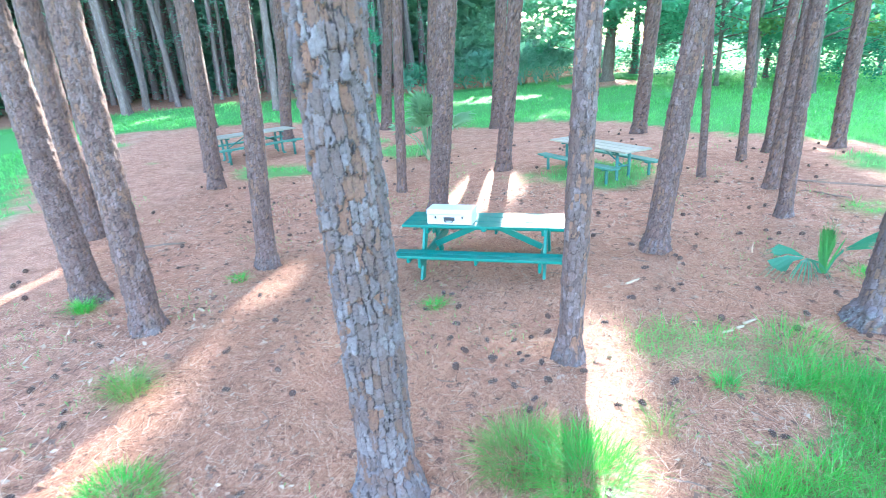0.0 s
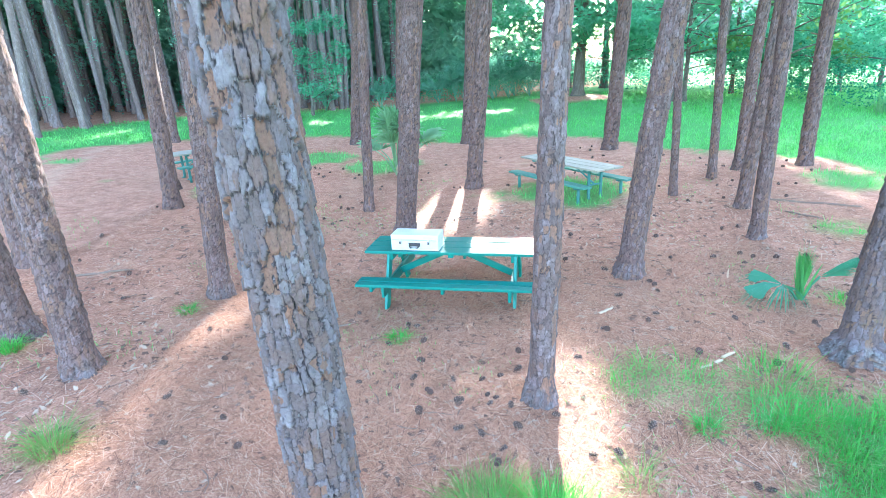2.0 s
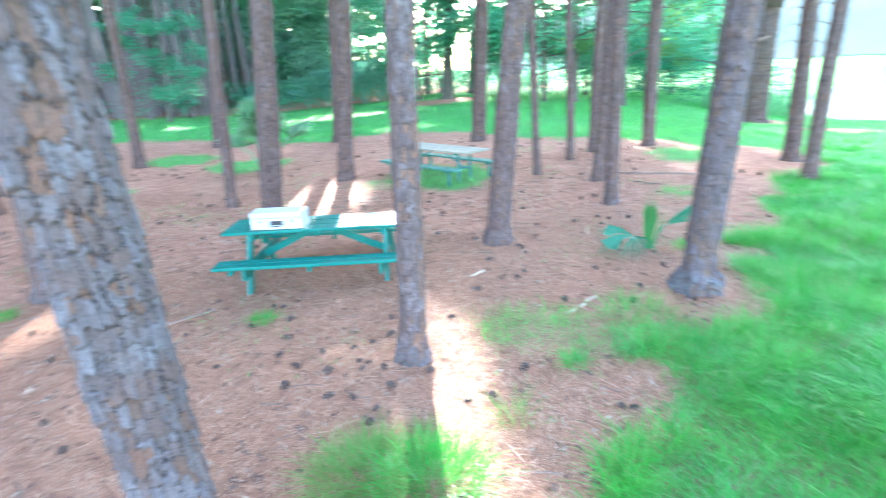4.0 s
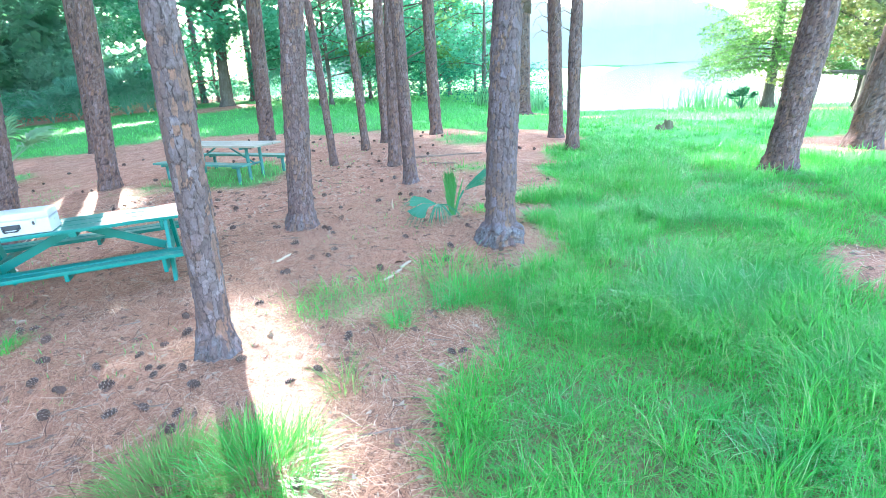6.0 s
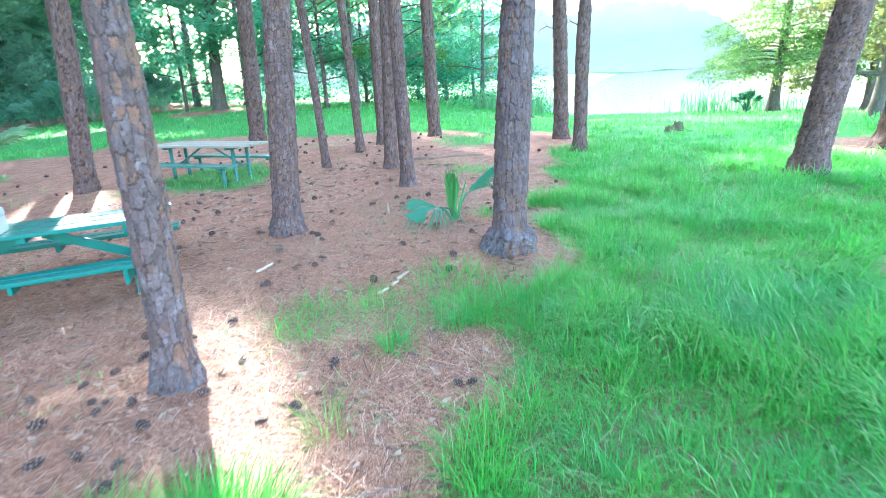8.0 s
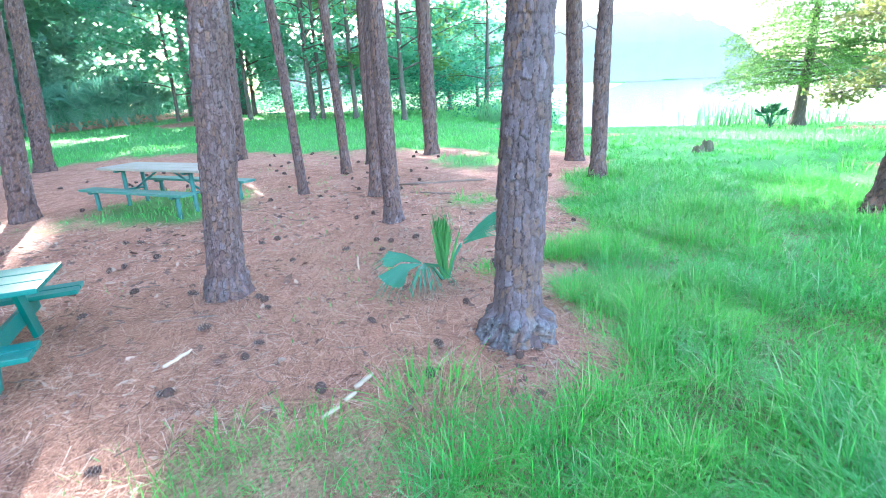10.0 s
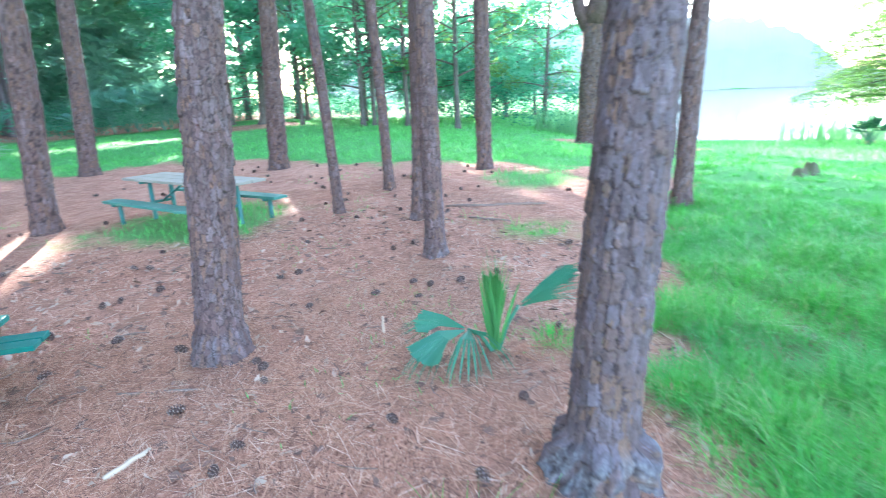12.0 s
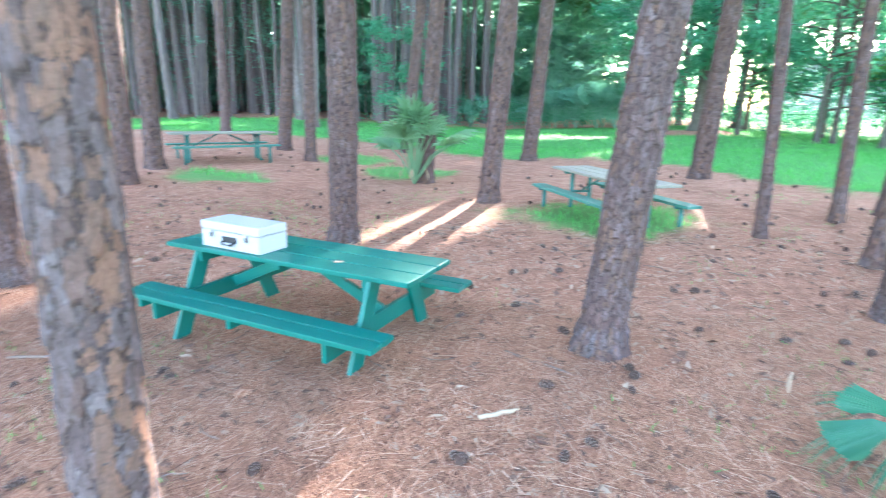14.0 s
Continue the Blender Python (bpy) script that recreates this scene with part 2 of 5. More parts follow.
M_PAINT = plain_material("green_paint", (0.001, 0.118, 0.092), (0.002, 0.16, 0.128), 0.42, 0, 5.0, 0.002, (0.70, (0.05, 0.19, 0.14)), spec=0.35)
M_PAINT_OLD = plain_material("faded_green_paint", (0.02, 0.16, 0.12), (0.065, 0.215, 0.165), 0.5, 0, 6.0, 0.003, (0.60, (0.30, 0.34, 0.28)))
M_PAINT_WORN = plain_material("worn_grey_paint", (0.21, 0.205, 0.155), (0.32, 0.30, 0.235), 0.6, 0, 6.0, 0.003, (0.52, (0.30, 0.29, 0.25)))
M_STEEL = plain_material("painted_steel", (0.02, 0.13, 0.11), (0.045, 0.18, 0.155), 0.5, 0.1)
M_CASE = plain_material("white_shell", (0.40, 0.41, 0.43), (0.47, 0.475, 0.485), 0.45, 0, 20.0, 0.0008)
M_BLACK = plain_material("black_plastic", (0.02, 0.02, 0.022), (0.035, 0.035, 0.04), 0.5)
M_CHROME = plain_material("latch_steel", (0.45, 0.45, 0.46), (0.55, 0.55, 0.55), 0.35, 0.9)
M_CONE = plain_material("cone_scales", (0.045, 0.027, 0.022), (0.14, 0.085, 0.068), 0.85, 0, 30.0, spec=0.2)
M_CONE_TIP = plain_material("cone_scale_tips", (0.24, 0.17, 0.14), (0.42, 0.32, 0.27), 0.8, 0, 40.0, spec=0.2)
M_TWIG = plain_material("dead_wood", (0.15, 0.10, 0.08), (0.28, 0.20, 0.16), 0.85, 0, 12.0, spec=0.2)
M_PALE = plain_material("pale_chips", (0.35, 0.235, 0.165), (0.50, 0.375, 0.28), 0.8, 0, 14.0, spec=0.2)
M_CHIP = plain_material("bark_chip", (0.09, 0.05, 0.038), (0.24, 0.14, 0.10), 0.9, 0, 20.0, spec=0.2)
M_STICK = plain_material("peeled_wood", (0.40, 0.30, 0.21), (0.54, 0.43, 0.31), 0.75, 0, 14.0, spec=0.25)
M_STUMP = plain_material("stump_wood", (0.075, 0.085, 0.05), (0.17, 0.16, 0.11), 0.9, 0, 8.0, spec=0.2)
M_ROOTLEAF = plain_material("dry_fronds", (0.36, 0.27, 0.17), (0.48, 0.38, 0.25), 0.8, 0, 10.0, spec=0.2)


# ---- geometry helpers ----
class Buf:
    """Vertices and faces that become one mesh."""

    def __init__(self):
        self.v, self.f, self.n = [], [], 0

    def add(self, verts, faces):
        self.v.append(np.asarray(verts, dtype=float))
        self.f.extend([tuple(i + self.n for i in f) for f in faces])
        self.n += len(verts)

    def box(self, size, m=None, bevel=0.006):
        bm = bmesh.new()
        bmesh.ops.create_cube(bm, size=1.0)
        bmesh.ops.scale(bm, vec=size, verts=bm.verts)
        if bevel:
            bmesh.ops.bevel(bm, geom=bm.edges[:], offset=bevel, segments=2, profile=0.6, affect="EDGES")
        if m:
            bmesh.ops.transform(bm, matrix=m, verts=bm.verts)
        bm.verts.index_update()
        self.add([v.co[:] for v in bm.verts], [[v.index for v in f.verts] for f in bm.faces])
        bm.free()
        return self

    def tube(self, pts, radii, sides=8, cap=True):
        pts = np.asarray(pts, dtype=float)
        k = len(pts)
        tang = np.gradient(pts, axis=0)
        tang /= np.linalg.norm(tang, axis=1)[:, None] + 1e-9
        ref = np.array([1.0, 0, 0]) if abs(tang[0][0]) < 0.8 else np.array([0, 1.0, 0])
        verts = []
        for p, d, r in zip(pts, tang, radii):
            a = np.cross(d, ref)
            a /= np.linalg.norm(a)
            b = np.cross(d, a)
            th = np.linspace(0, 2 * np.pi, sides, endpoint=False)
            verts.append(p + r * (np.cos(th)[:, None] * a + np.sin(th)[:, None] * b))
        faces = [(i * sides + j, i * sides + (j + 1) % sides, (i + 1) * sides + (j + 1) % sides, (i + 1) * sides + j) for i in range(k - 1) for j in range(sides)]
        if cap:
            faces += [tuple(range(sides - 1, -1, -1)), tuple(range((k - 1) * sides, k * sides))]
        self.add(np.concatenate(verts), faces)
        return self

    def quads(self, c, a, b):
        """Many leaves at once: centres c, half-axes a and b; diamonds."""
        n = len(c)
        v = np.stack([c - a, c - 0.15 * a + b, c + a, c - 0.15 * a - b], axis=1).reshape(-1, 3)
        self.v.append(v)
        base = self.n + 4 * np.arange(n)
        self.f.extend(zip(base.tolist(), (base + 1).tolist(), (base + 2).tolist(), (base + 3).tolist()))
        self.n += 4 * n
        return self

    def mesh(self, name, material, smooth=False):
        me = bpy.data.meshes.new(name)
        me.from_pydata(np.concatenate(self.v).tolist() if self.v else [], [], self.f)
        me.materials.append(material)
        if smooth:
            me.shade_smooth()
        return me


def part(name, data, material, parent, label="", smooth=False):
    me = data.mesh(name, material, smooth) if isinstance(data, Buf) else data
    ob = new(name, me)
    ob.parent = parent
    if label:
        tagged(ob, label=label)
    return ob


def thing(name, at, rz=0.0, **tags):
    ob = new(name)
    ob.matrix_world = pose(*at, 0, 0, rz)
    ob.empty_display_size = 0.2
    return tagged(ob, **tags)


def unit(n):
    v = rng.normal(size=(n, 3))
    return v / np.linalg.norm(v, axis=1)[:, None]


def hash2(i, j, s):
    h = np.sin(i * 127.1 + j * 311.7 + s * 74.7) * 43758.5453
    return h - np.floor(h)


def vnoise(x, y, s=0):
    i, j = np.floor(x), np.floor(y)
    fx, fy = x - i, y - j
    fx, fy = fx * fx * (3 - 2 * fx), fy * fy * (3 - 2 * fy)
    a, b, c, d = hash2(i, j, s), hash2(i + 1, j, s), hash2(i, j + 1, s), hash2(i + 1, j + 1, s)
    return (a * (1 - fx) + b * fx) * (1 - fy) + (c * (1 - fx) + d * fx) * fy


def smooth01(v):
    v = np.clip(v, 0, 1)
    return v * v * (3 - 2 * v)


# ---- the lie of the land ----
def ground_z(x, y):
    x, y = np.asarray(x, dtype=float), np.asarray(y, dtype=float)
    z = 0.035 * (np.clip(x, -1, 9.5) - 1) + 0.06 * np.clip(-1 - x, 0, 11)
    z = z + 0.022 * (np.clip(y, -5, 35) - 7) * np.clip(1 - (x - 10) / 15, 0, 1)
    u, v = 0.8 * x + 0.6 * y, -0.6 * x + 0.8 * y
    lake = smooth01((12 - v) / 10)
    z = z - 0.055 * np.clip(u - 16, 0, 22) * lake + 1.8 * smooth01((u - 280) / 20) * lake
    z = z + 0.06 * np.exp(-((x - 2.6) / 3) ** 2 - ((y - 6.8) / 2) ** 2) + 0.085 * np.exp(-((x - 4.5) ** 2 + (y - 5.3) ** 2) / 0.5)
    near = smooth01((40 - np.hypot(x - 2, y - 8)) / 20)
    return z + near * (0.05 * (vnoise(x * 0.8, y * 0.8, 1) - 0.5) + 0.02 * (vnoise(x * 3.1, y * 3.1, 2) - 0.5))


def gz(x, y):
    return float(ground_z(x, y))


LITTER_EDGE = np.array([
    (-9, -8), (1.4, -8), (1.6, 0), (1.75, 3.0), (2.05, 3.55), (2.35, 4.0), (2.75, 3.95), (3.0, 4.25), (2.6, 4.55), (2.2, 4.9), (2.06, 5.15), (2.14, 5.5), (2.38, 5.78), (2.82, 5.65), (3.17, 5.42), (3.45, 5.3),
    (3.62, 5.2), (3.85, 5.1), (4.05, 4.92), (4.4, 4.95), (4.85, 5.15), (5.1, 5.4), (5.5, 5.9), (6.3, 6.7), (7.2, 7.65), (8.6, 9.0), (9.8, 9.3), (10.8, 10.3), (10.6, 11.4), (9.5, 12.0), (9.4, 13.5), (8.2, 14.8), (7, 15.8), (6.3, 17.5), (5.2, 19.6), (3.0, 21.0), (1.4, 20.6), (0, 21.2),
    (-2, 22.5), (-5, 23.5), (-8, 22.6), (-10.8, 21.3), (-12.5, 19.6), (-11.8, 16), (-10.0, 12.4), (-8.2, 10.2), (-8.4, 3)])


def edge_distance(x, y, poly=LITTER_EDGE):
    """Signed distance to the edge of the needle-covered floor; positive inside it."""
    d = np.full(x.shape, 1e9)
    inside = np.zeros(x.shape, dtype=bool)
    for (ax, ay), (bx, by) in zip(poly, np.roll(poly, -1, axis=0)):
        ex, ey = bx - ax, by - ay
        s = np.clip(((x - ax) * ex + (y - ay) * ey) / (ex * ex + ey * ey), 0, 1)
        d = np.minimum(d, np.hypot(x - ax - s * ex, y - ay - s * ey))
        cross = ((ay > y) != (by > y)) & (x < (bx - ax) * (y - ay) / (by - ay + 1e-12) + ax)
        inside ^= cross
    return np.where(inside, d, -d)


# grassy spots inside the needle floor, and bare spots in the grass: x, y, radius
GREEN_SPOTS = [(3.5, 12.6, 1.5), (1.9, 12.9, 0.55), (7.05, 8.75, 0.6), (9.0, 11.6, 1.0), (-8.4, 15.2, 0.5), (-11.2, 17.8, 0.5), (-3.2, 18.6, 1.2), (-1.2, 17.4, 1.3), (-4.5, 14.2, 1.1)]
BARE_SPOTS = [(4.5, 5.25, 0.42), (6.5, 2.45, 0.65), (17.5, 18.8, 1.6), (12.6, 5.0, 1.1), (24.5, 9.0, 2.2), (10.1, 9.9, 0.8), (17, 15, 1.2), (8.2, 32.8, 2.4)]


def lawn_share(x, y):
    x, y = np.asarray(x, dtype=float), np.asarray(y, dtype=float)
    rag = 0.9 * (vnoise(x * 1.7, y * 1.7, 5) - 0.5) + 0.5 * (vnoise(x * 5.3, y * 5.3, 6) - 0.5)
    g = smooth01((-edge_distance(x, y) + 0.75 * rag + 0.02) / 0.5)
    for sx, sy, r in GREEN_SPOTS:
        g = np.maximum(g, 0.85 * smooth01((r - np.hypot(x - sx, y - sy) + 0.7 * rag) / 0.5))
    for sx, sy, r in BARE_SPOTS:
        g = g * (1 - smooth01((r - np.hypot(x - sx, y - sy) + 0.5 * rag) / 0.3))
    g = g * (1 - 0.05 * smooth01((4.3 - x) / 0.4) * smooth01((y - 4.55) / 0.3) * smooth01((6.8 - y) / 0.3) * smooth01((x - 1.6) / 0.3))
    wood = smooth01((wood_depth(x, y) - 0.5 + rag) / 2.0)
    return g * (1 - wood)


WOOD_EDGE = np.array([(-40, 8), (-27, 16), (-20, 22.5), (-15.5, 27.5), (-9, 31), (-5, 33), (1, 38), (6, 37.5), (8.5, 41), (13, 44), (22, 52), (40, 62), (30, 140), (-120, 140), (-160, 8)])


def wood_depth(x, y):
    return edge_distance(np.asarray(x, dtype=float), np.asarray(y, dtype=float), WOOD_EDGE)


def near_field(x, y):
    """1 in the thin, tussocky grass of the near field, where the soil shows between the blades."""
    return smooth01((13 - x) / 6) * smooth01((x - 1) / 0.5) * smooth01((7.5 - y) / 2) * smooth01((y + 9) / 6)


def axis_steps(lo, hi, step, reach, grow=1.13):
    mid = np.arange(lo, hi + step / 2, step)
    out, s, left, right = [], step, [lo], [hi]
    while right[-1] - hi < reach:
        s *= grow
        right.append(right[-1] + s)
        left.append(left[-1] - s)
    return np.concatenate([left[:0:-1], mid, right[1:]])


def build_ground():
    xs, ys = axis_steps(-9, 12, 0.16, 1800), axis_steps(0, 19, 0.16, 1800)
    X, Y = np.meshgrid(xs, ys)
    Z = ground_z(X, Y)
    nx, ny = len(xs), len(ys)
    v = np.stack([X.ravel(), Y.ravel(), Z.ravel()], axis=1)
    i = (np.arange(ny - 1)[:, None] * nx + np.arange(nx - 1)[None, :]).ravel()
    f = np.stack([i, i + 1, i + 1 + nx, i + nx], axis=1)
    me = bpy.data.meshes.new("ground")
    me.from_pydata(v.tolist(), [], f.tolist())
    me.materials.append(M_GROUND)
    me.shade_smooth()
    me.attributes.new("lawn", "FLOAT", "POINT").data.foreach_set("value", lawn_share(X.ravel(), Y.ravel()) * (1 - (0.3 + 0.4 * smooth01((4.4 - X.ravel()) / 0.6) * smooth01((Y.ravel() - 4.3) / 0.4)) * near_field(X.ravel(), Y.ravel())))
    me.attributes.new("thin", "FLOAT", "POINT").data.foreach_set("value", near_field(X.ravel(), Y.ravel()))
    tx = X.ravel() + 0.30 * (Y.ravel() - 14)
    wob = 0.6 * (vnoise(X.ravel() * 0.6, Y.ravel() * 0.6, 9) - 0.5)
    tr = np.maximum(smooth01((0.35 - abs(tx + 9.6 + wob)) / 0.3), smooth01((0.35 - abs(tx + 11.2 + wob)) / 0.3)) * (Y.ravel() > 8) * (Y.ravel() < 24)
    me.attributes.new("track", "FLOAT", "POINT").data.foreach_set("value", 0.4 * tr)
    return tagged(new("ground", me), label="reddish-brown pine needle floor running into green lawn", category="ground", kind="structure")


build_ground()


def build_lake():
    m, t, b = mat("lake_water")
    b.inputs["Base Color"].default_value = (0.05, 0.08, 0.08, 1)
    b.inputs["Roughness"].default_value = 0.12
    b.inputs["IOR"].default_value = 1.33
    bump(t, b, noise_tex(t, coords(t, (0.5, 1.5, 1)), 1.6, 4.0), 0.1, 0.05)
    B = Buf()
    c = np.array([(26, 10), (300, -250), (520, 440), (40, 340), (22, 42)], dtype=float)
    B.add([(x, y, -0.62) for x, y in c], [tuple(range(5))])
    return tagged(new("lake_water", B.mesh("lake_water", m)), label="calm pale lake water reflecting the bright sky", category="water", kind="structure")


build_lake()


# ---- pines ----
def bark_field(ang, z, radius, cell_w, cell_h, seed, jag=1.0):
    """Angular plates of bark in broken columns: random value per plate, closeness to its rim, height within it, how upright the nearest rim runs."""
    n = max(5, round(2 * np.pi * radius / cell_w))
    u = ang / (2 * np.pi) * n
    su, cu0 = np.sin(ang) * n / 5, np.cos(ang) * n / 5
    u = u + 0.75 * (vnoise(su + cu0 * 1.7, z * 5, seed + 3) - 0.5) + jag * (0.40 * (vnoise(su * 4 - cu0 * 3, z * 34, seed + 5) - 0.5) + 0.24 * (vnoise(su * 9 + cu0 * 7, z * 90, seed + 9) - 0.5))
    v = z / cell_h + 0.5 * (vnoise(su * 1.3 + cu0, z * 4.0, seed + 4) - 0.5) + jag * (0.16 * (vnoise(su * 7 + cu0 * 5, z * 26, seed + 6) - 0.5) + 0.10 * (vnoise(su * 15 - cu0 * 11, z * 60, seed + 10) - 0.5))
    iu, iv = np.floor(u), np.floor(v)
    f1, f2 = np.full(u.shape, 9.0), np.full(u.shape, 9.0)
    pid, off, x1, y1, x2, y2 = (np.zeros(u.shape) for _ in range(6))
    for dv in (-1, 0, 1):
        for du in (-1, 0, 1):
            cu, cv = iu + du, iv + dv
            w = np.mod(cu, n)
            px, py = cu + 0.2 + 0.6 * hash2(w, cv, seed), cv + 0.55 * hash2(w, 3.0, seed + 1) + 0.45 * hash2(w, cv, seed + 1)
            d = (np.abs(u - px) ** 3 + np.abs(0.9 * (v - py)) ** 3) ** (1 / 3)
            near, second = d < f1, (d >= f1) & (d < f2)
            x2, y2 = np.where(near, x1, np.where(second, px, x2)), np.where(near, y1, np.where(second, py, y2))
            f2 = np.where(near, f1, np.where(second, d, f2))
            pid = np.where(near, hash2(w, cv, seed + 2), pid)
            off = np.where(near, v - py, off)
            x1, y1 = np.where(near, px, x1), np.where(near, py, y1)
            f1 = np.where(near, d, f1)
    side = np.abs(x1 - x2) / (np.abs(x1 - x2) + np.abs(y1 - y2) + 1e-6)
    return pid, f2 - f1, off, side


def trunk_mesh(name, base_r, height, lean, seed, detail, material, top_share=0.42, flare=0.52, knee=5.0, wobble=0.03, face=0.0, cell=0.045, peel=None, collar=0.0, bared=0.14):
    """Trunk from the ground up, leaning, with bark plates in relief. detail: 4 nearest to 0 far. bared: share of plates that have flaked off."""
    fine, sides = {4: (0.0056, 172), 3: (0.0084, 112), 2: (0.017, 58), 1: (0.04, 34), 0: (0.5, 12)}[detail]
    low = {4: 3.7, 3: 4.3}.get(detail, 4.6) if detail else 1.0
    zs = np.concatenate([np.arange(-0.12, 2.4, fine), np.arange(2.4, low, 1.7 * fine), np.linspace(low, height, 14)]) if detail else np.concatenate([np.arange(-0.12, low, fine), np.linspace(low, height, 14)])
    th = np.linspace(-1, 1, sides, endpoint=False)
    th = np.mod(face + np.pi * (0.5 * th + 0.5 * th ** 3 if detail > 2 else th), 2 * np.pi)
    Z, T = np.meshgrid(zs, th, indexing="ij")
    up = np.clip(Z, 0, None)
    r = base_r * (1 - (1 - top_share) * np.clip(Z / height, 0, 1))
    rim = (0.185 if collar > 0.3 else 0.215) + 0.07 * (vnoise(np.cos(T) * 2.5 + 4, np.sin(T) * 2.5 + 4, seed + 31) - 0.5)
    ring = np.exp(-(up / rim) ** 12)
    r = r * (1 + collar * ring * (0.55 + 0.9 * vnoise(np.cos(T) * 3.2 + 4, np.sin(T) * 3.2 + Z * 4, seed + 30)))
    lobes = 1 + 0.5 * np.cos(T * 3 + seed) * 0.4 + 0.2 * np.cos(T * 5 + 2 * seed)
    r = r * (1 + flare * np.exp(-np.clip(Z + 0.05, 0, None) / 0.11) * np.clip(lobes, 0.4, 1.6))
    r = r * (1 + 0.035 * np.cos(T * 2 + 3 * Z + seed) * 0.5 + 0.05 * (vnoise(T * 1.0 + seed, Z * 1.2, seed) - 0.5))
    pid, gap, off, side = bark_field(T, Z + seed * 3.7, base_r, cell, 2.3 * cell, seed)
    pid2, gap2, _, _ = bark_field(T, Z + seed * 1.9, base_r, 0.6 * cell, 1.0 * cell, seed + 40)
    ridge = smooth01((gap - 0.015) / (0.05 + 0.16 * side))
    chip = smooth01((gap2 - 0.01) / 0.10)
    patch = vnoise(np.cos(T) * 2.2 + 7, np.sin(T) * 2.2 + Z * 3.5, seed + 14)
    cut_at = bared * 2.0 * smooth01((patch - 0.22) / 0.5)
    if peel is not None:
        cut_at = cut_at + 0.27 * smooth01((np.cos(T - peel) - 0.35) / 0.4)
    bare = np.maximum((np.mod(pid * 7.3, 1) < 0.7 * cut_at) * ridge, (np.mod(pid2 * 5.9, 1) < 0.6 * cut_at) * chip)
    depth = {4: 0.015, 3: 0.014, 2: 0.014, 1: 0.013, 0: 0.0}[detail] * min(1.2, base_r / 0.16)
    r = r + depth * (0.85 * (ridge - 1) * (0.3 + 0.7 * side) + ridge * ((1.15 + 2.4 * ring * (collar > 0.3)) * (pid - 0.5) - 0.55 * np.clip(off, -0.7, 0.7)) + ridge * chip * 0.45 * (pid2 - 0.5) - 0.22 * (1 - chip) - 0.45 * bare)
    if detail > 1:
        r = r + 0.06 * np.exp(-up / 0.12) * (vnoise(np.cos(T) * 5 + 9, np.sin(T) * 5 + Z * 15, seed + 20) - 0.3)
    h = np.clip(Z, -0.2, None)
    run = np.where(h < knee, h, knee + (h - knee) * 0.55)
    cx = lean[0] * run + wobble * np.sin(h * 0.9 + seed) * np.clip(h / 2, 0, 1) * 0.5
    cy = lean[1] * run + wobble * np.cos(h * 0.7 + 2 * seed) * np.clip(h / 2, 0, 1) * 0.5
    V = np.stack([cx + r * np.cos(T), cy + r * np.sin(T), Z], axis=-1).reshape(-1, 3)
    nz = len(zs)
    i = (np.arange(nz - 1)[:, None] * sides + np.arange(sides)[None, :])
    j = (np.arange(nz - 1)[:, None] * sides + (np.arange(sides)[None, :] + 1) % sides)
    F = np.stack([i, j, j + sides, i + sides], axis=-1).reshape(-1, 4).tolist()
    F.append(tuple(range((nz - 1) * sides, nz * sides)))
    me = bpy.data.meshes.new(name)
    me.from_pydata(V.tolist(), [], F)
    me.materials.append(material)
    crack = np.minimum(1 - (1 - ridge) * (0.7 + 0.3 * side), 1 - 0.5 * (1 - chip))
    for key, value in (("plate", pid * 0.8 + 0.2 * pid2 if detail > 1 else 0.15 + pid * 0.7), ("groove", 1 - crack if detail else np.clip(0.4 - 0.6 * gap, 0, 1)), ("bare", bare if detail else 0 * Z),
                       ("lichen", (0.6 if collar > 0.3 else 0.3) * ring * smooth01((vnoise(np.cos(T) * 6 + 2, np.sin(T) * 6 + Z * 16, seed + 33) - 0.35) / 0.3) if detail > 1 else 0 * Z)):
        me.attributes.new(key, "FLOAT", "POINT").data.foreach_set("value", value.ravel())
    me.shade_smooth()
    return me


def axis_at(lean, h, knee=5.0):
    run = h if h < knee else knee + (h - knee) * 0.55
    return np.array([lean[0] * run, lean[1] * run, h])


# stretches of floor that the sun reaches: middle x, y, half width, half length along the light, share of the light that comes through
SUN_SPOTS = [(1.93, 5.75, 0.12, 0.7, 1.0), (1.68, 4.3, 0.17, 1.1, 0.985), (0.93, 3.95, 0.2, 0.7, 0.985), (1.05, 6.15, 0.85, 0.28, 1.0), (-2.45, 5.6, 0.06, 2.6, 0.88), (0.92, 12.1, 0.65, 1.7, 1.0), (5.15, 12.5, 0.4, 0.9, 1.0),
             (-3.0, 4.3, 0.04, 1.2, 0.93), (-2.2, 8.3, 0.2, 1.0, 0.6), (-3.2, 0.8, 0.15, 1.9, 1.0), (-6.0, 6.0, 0.15, 2.2, 1.0), (-4.1, -0.4, 0.15, 2.6, 1.0), (-5.5, 0.4, 0.15, 2.6, 1.0), (-6.9, 2.8, 0.15, 2.4, 1.0), (-0.42, 4.6, 0.08, 1.0, 0.8), (8.5, -1.4, 0.3, 2.6, 1.0), (10.6, 4.7, 1.6, 0.8, 1.0), (-9.9, 14.6, 0.3, 2.6, 0.6), (-11.3, 15.6, 0.3, 2.6, 0.6), (1.2, 29, 3.0, 1.5, 0.8),
             (-9, 27, 4.0, 1.2, 0.8), (-13.5, 22, 2.5, 2.0, 0.7), (9.5, 30.5, 1.5, 1.5, 0.9), (4, 21.5, 1.2, 0.7, 0.9), (14, 12, 6.0, 5.0, 0.8), (-4.3, 8.6, 0.4, 1.2, 0.35)]


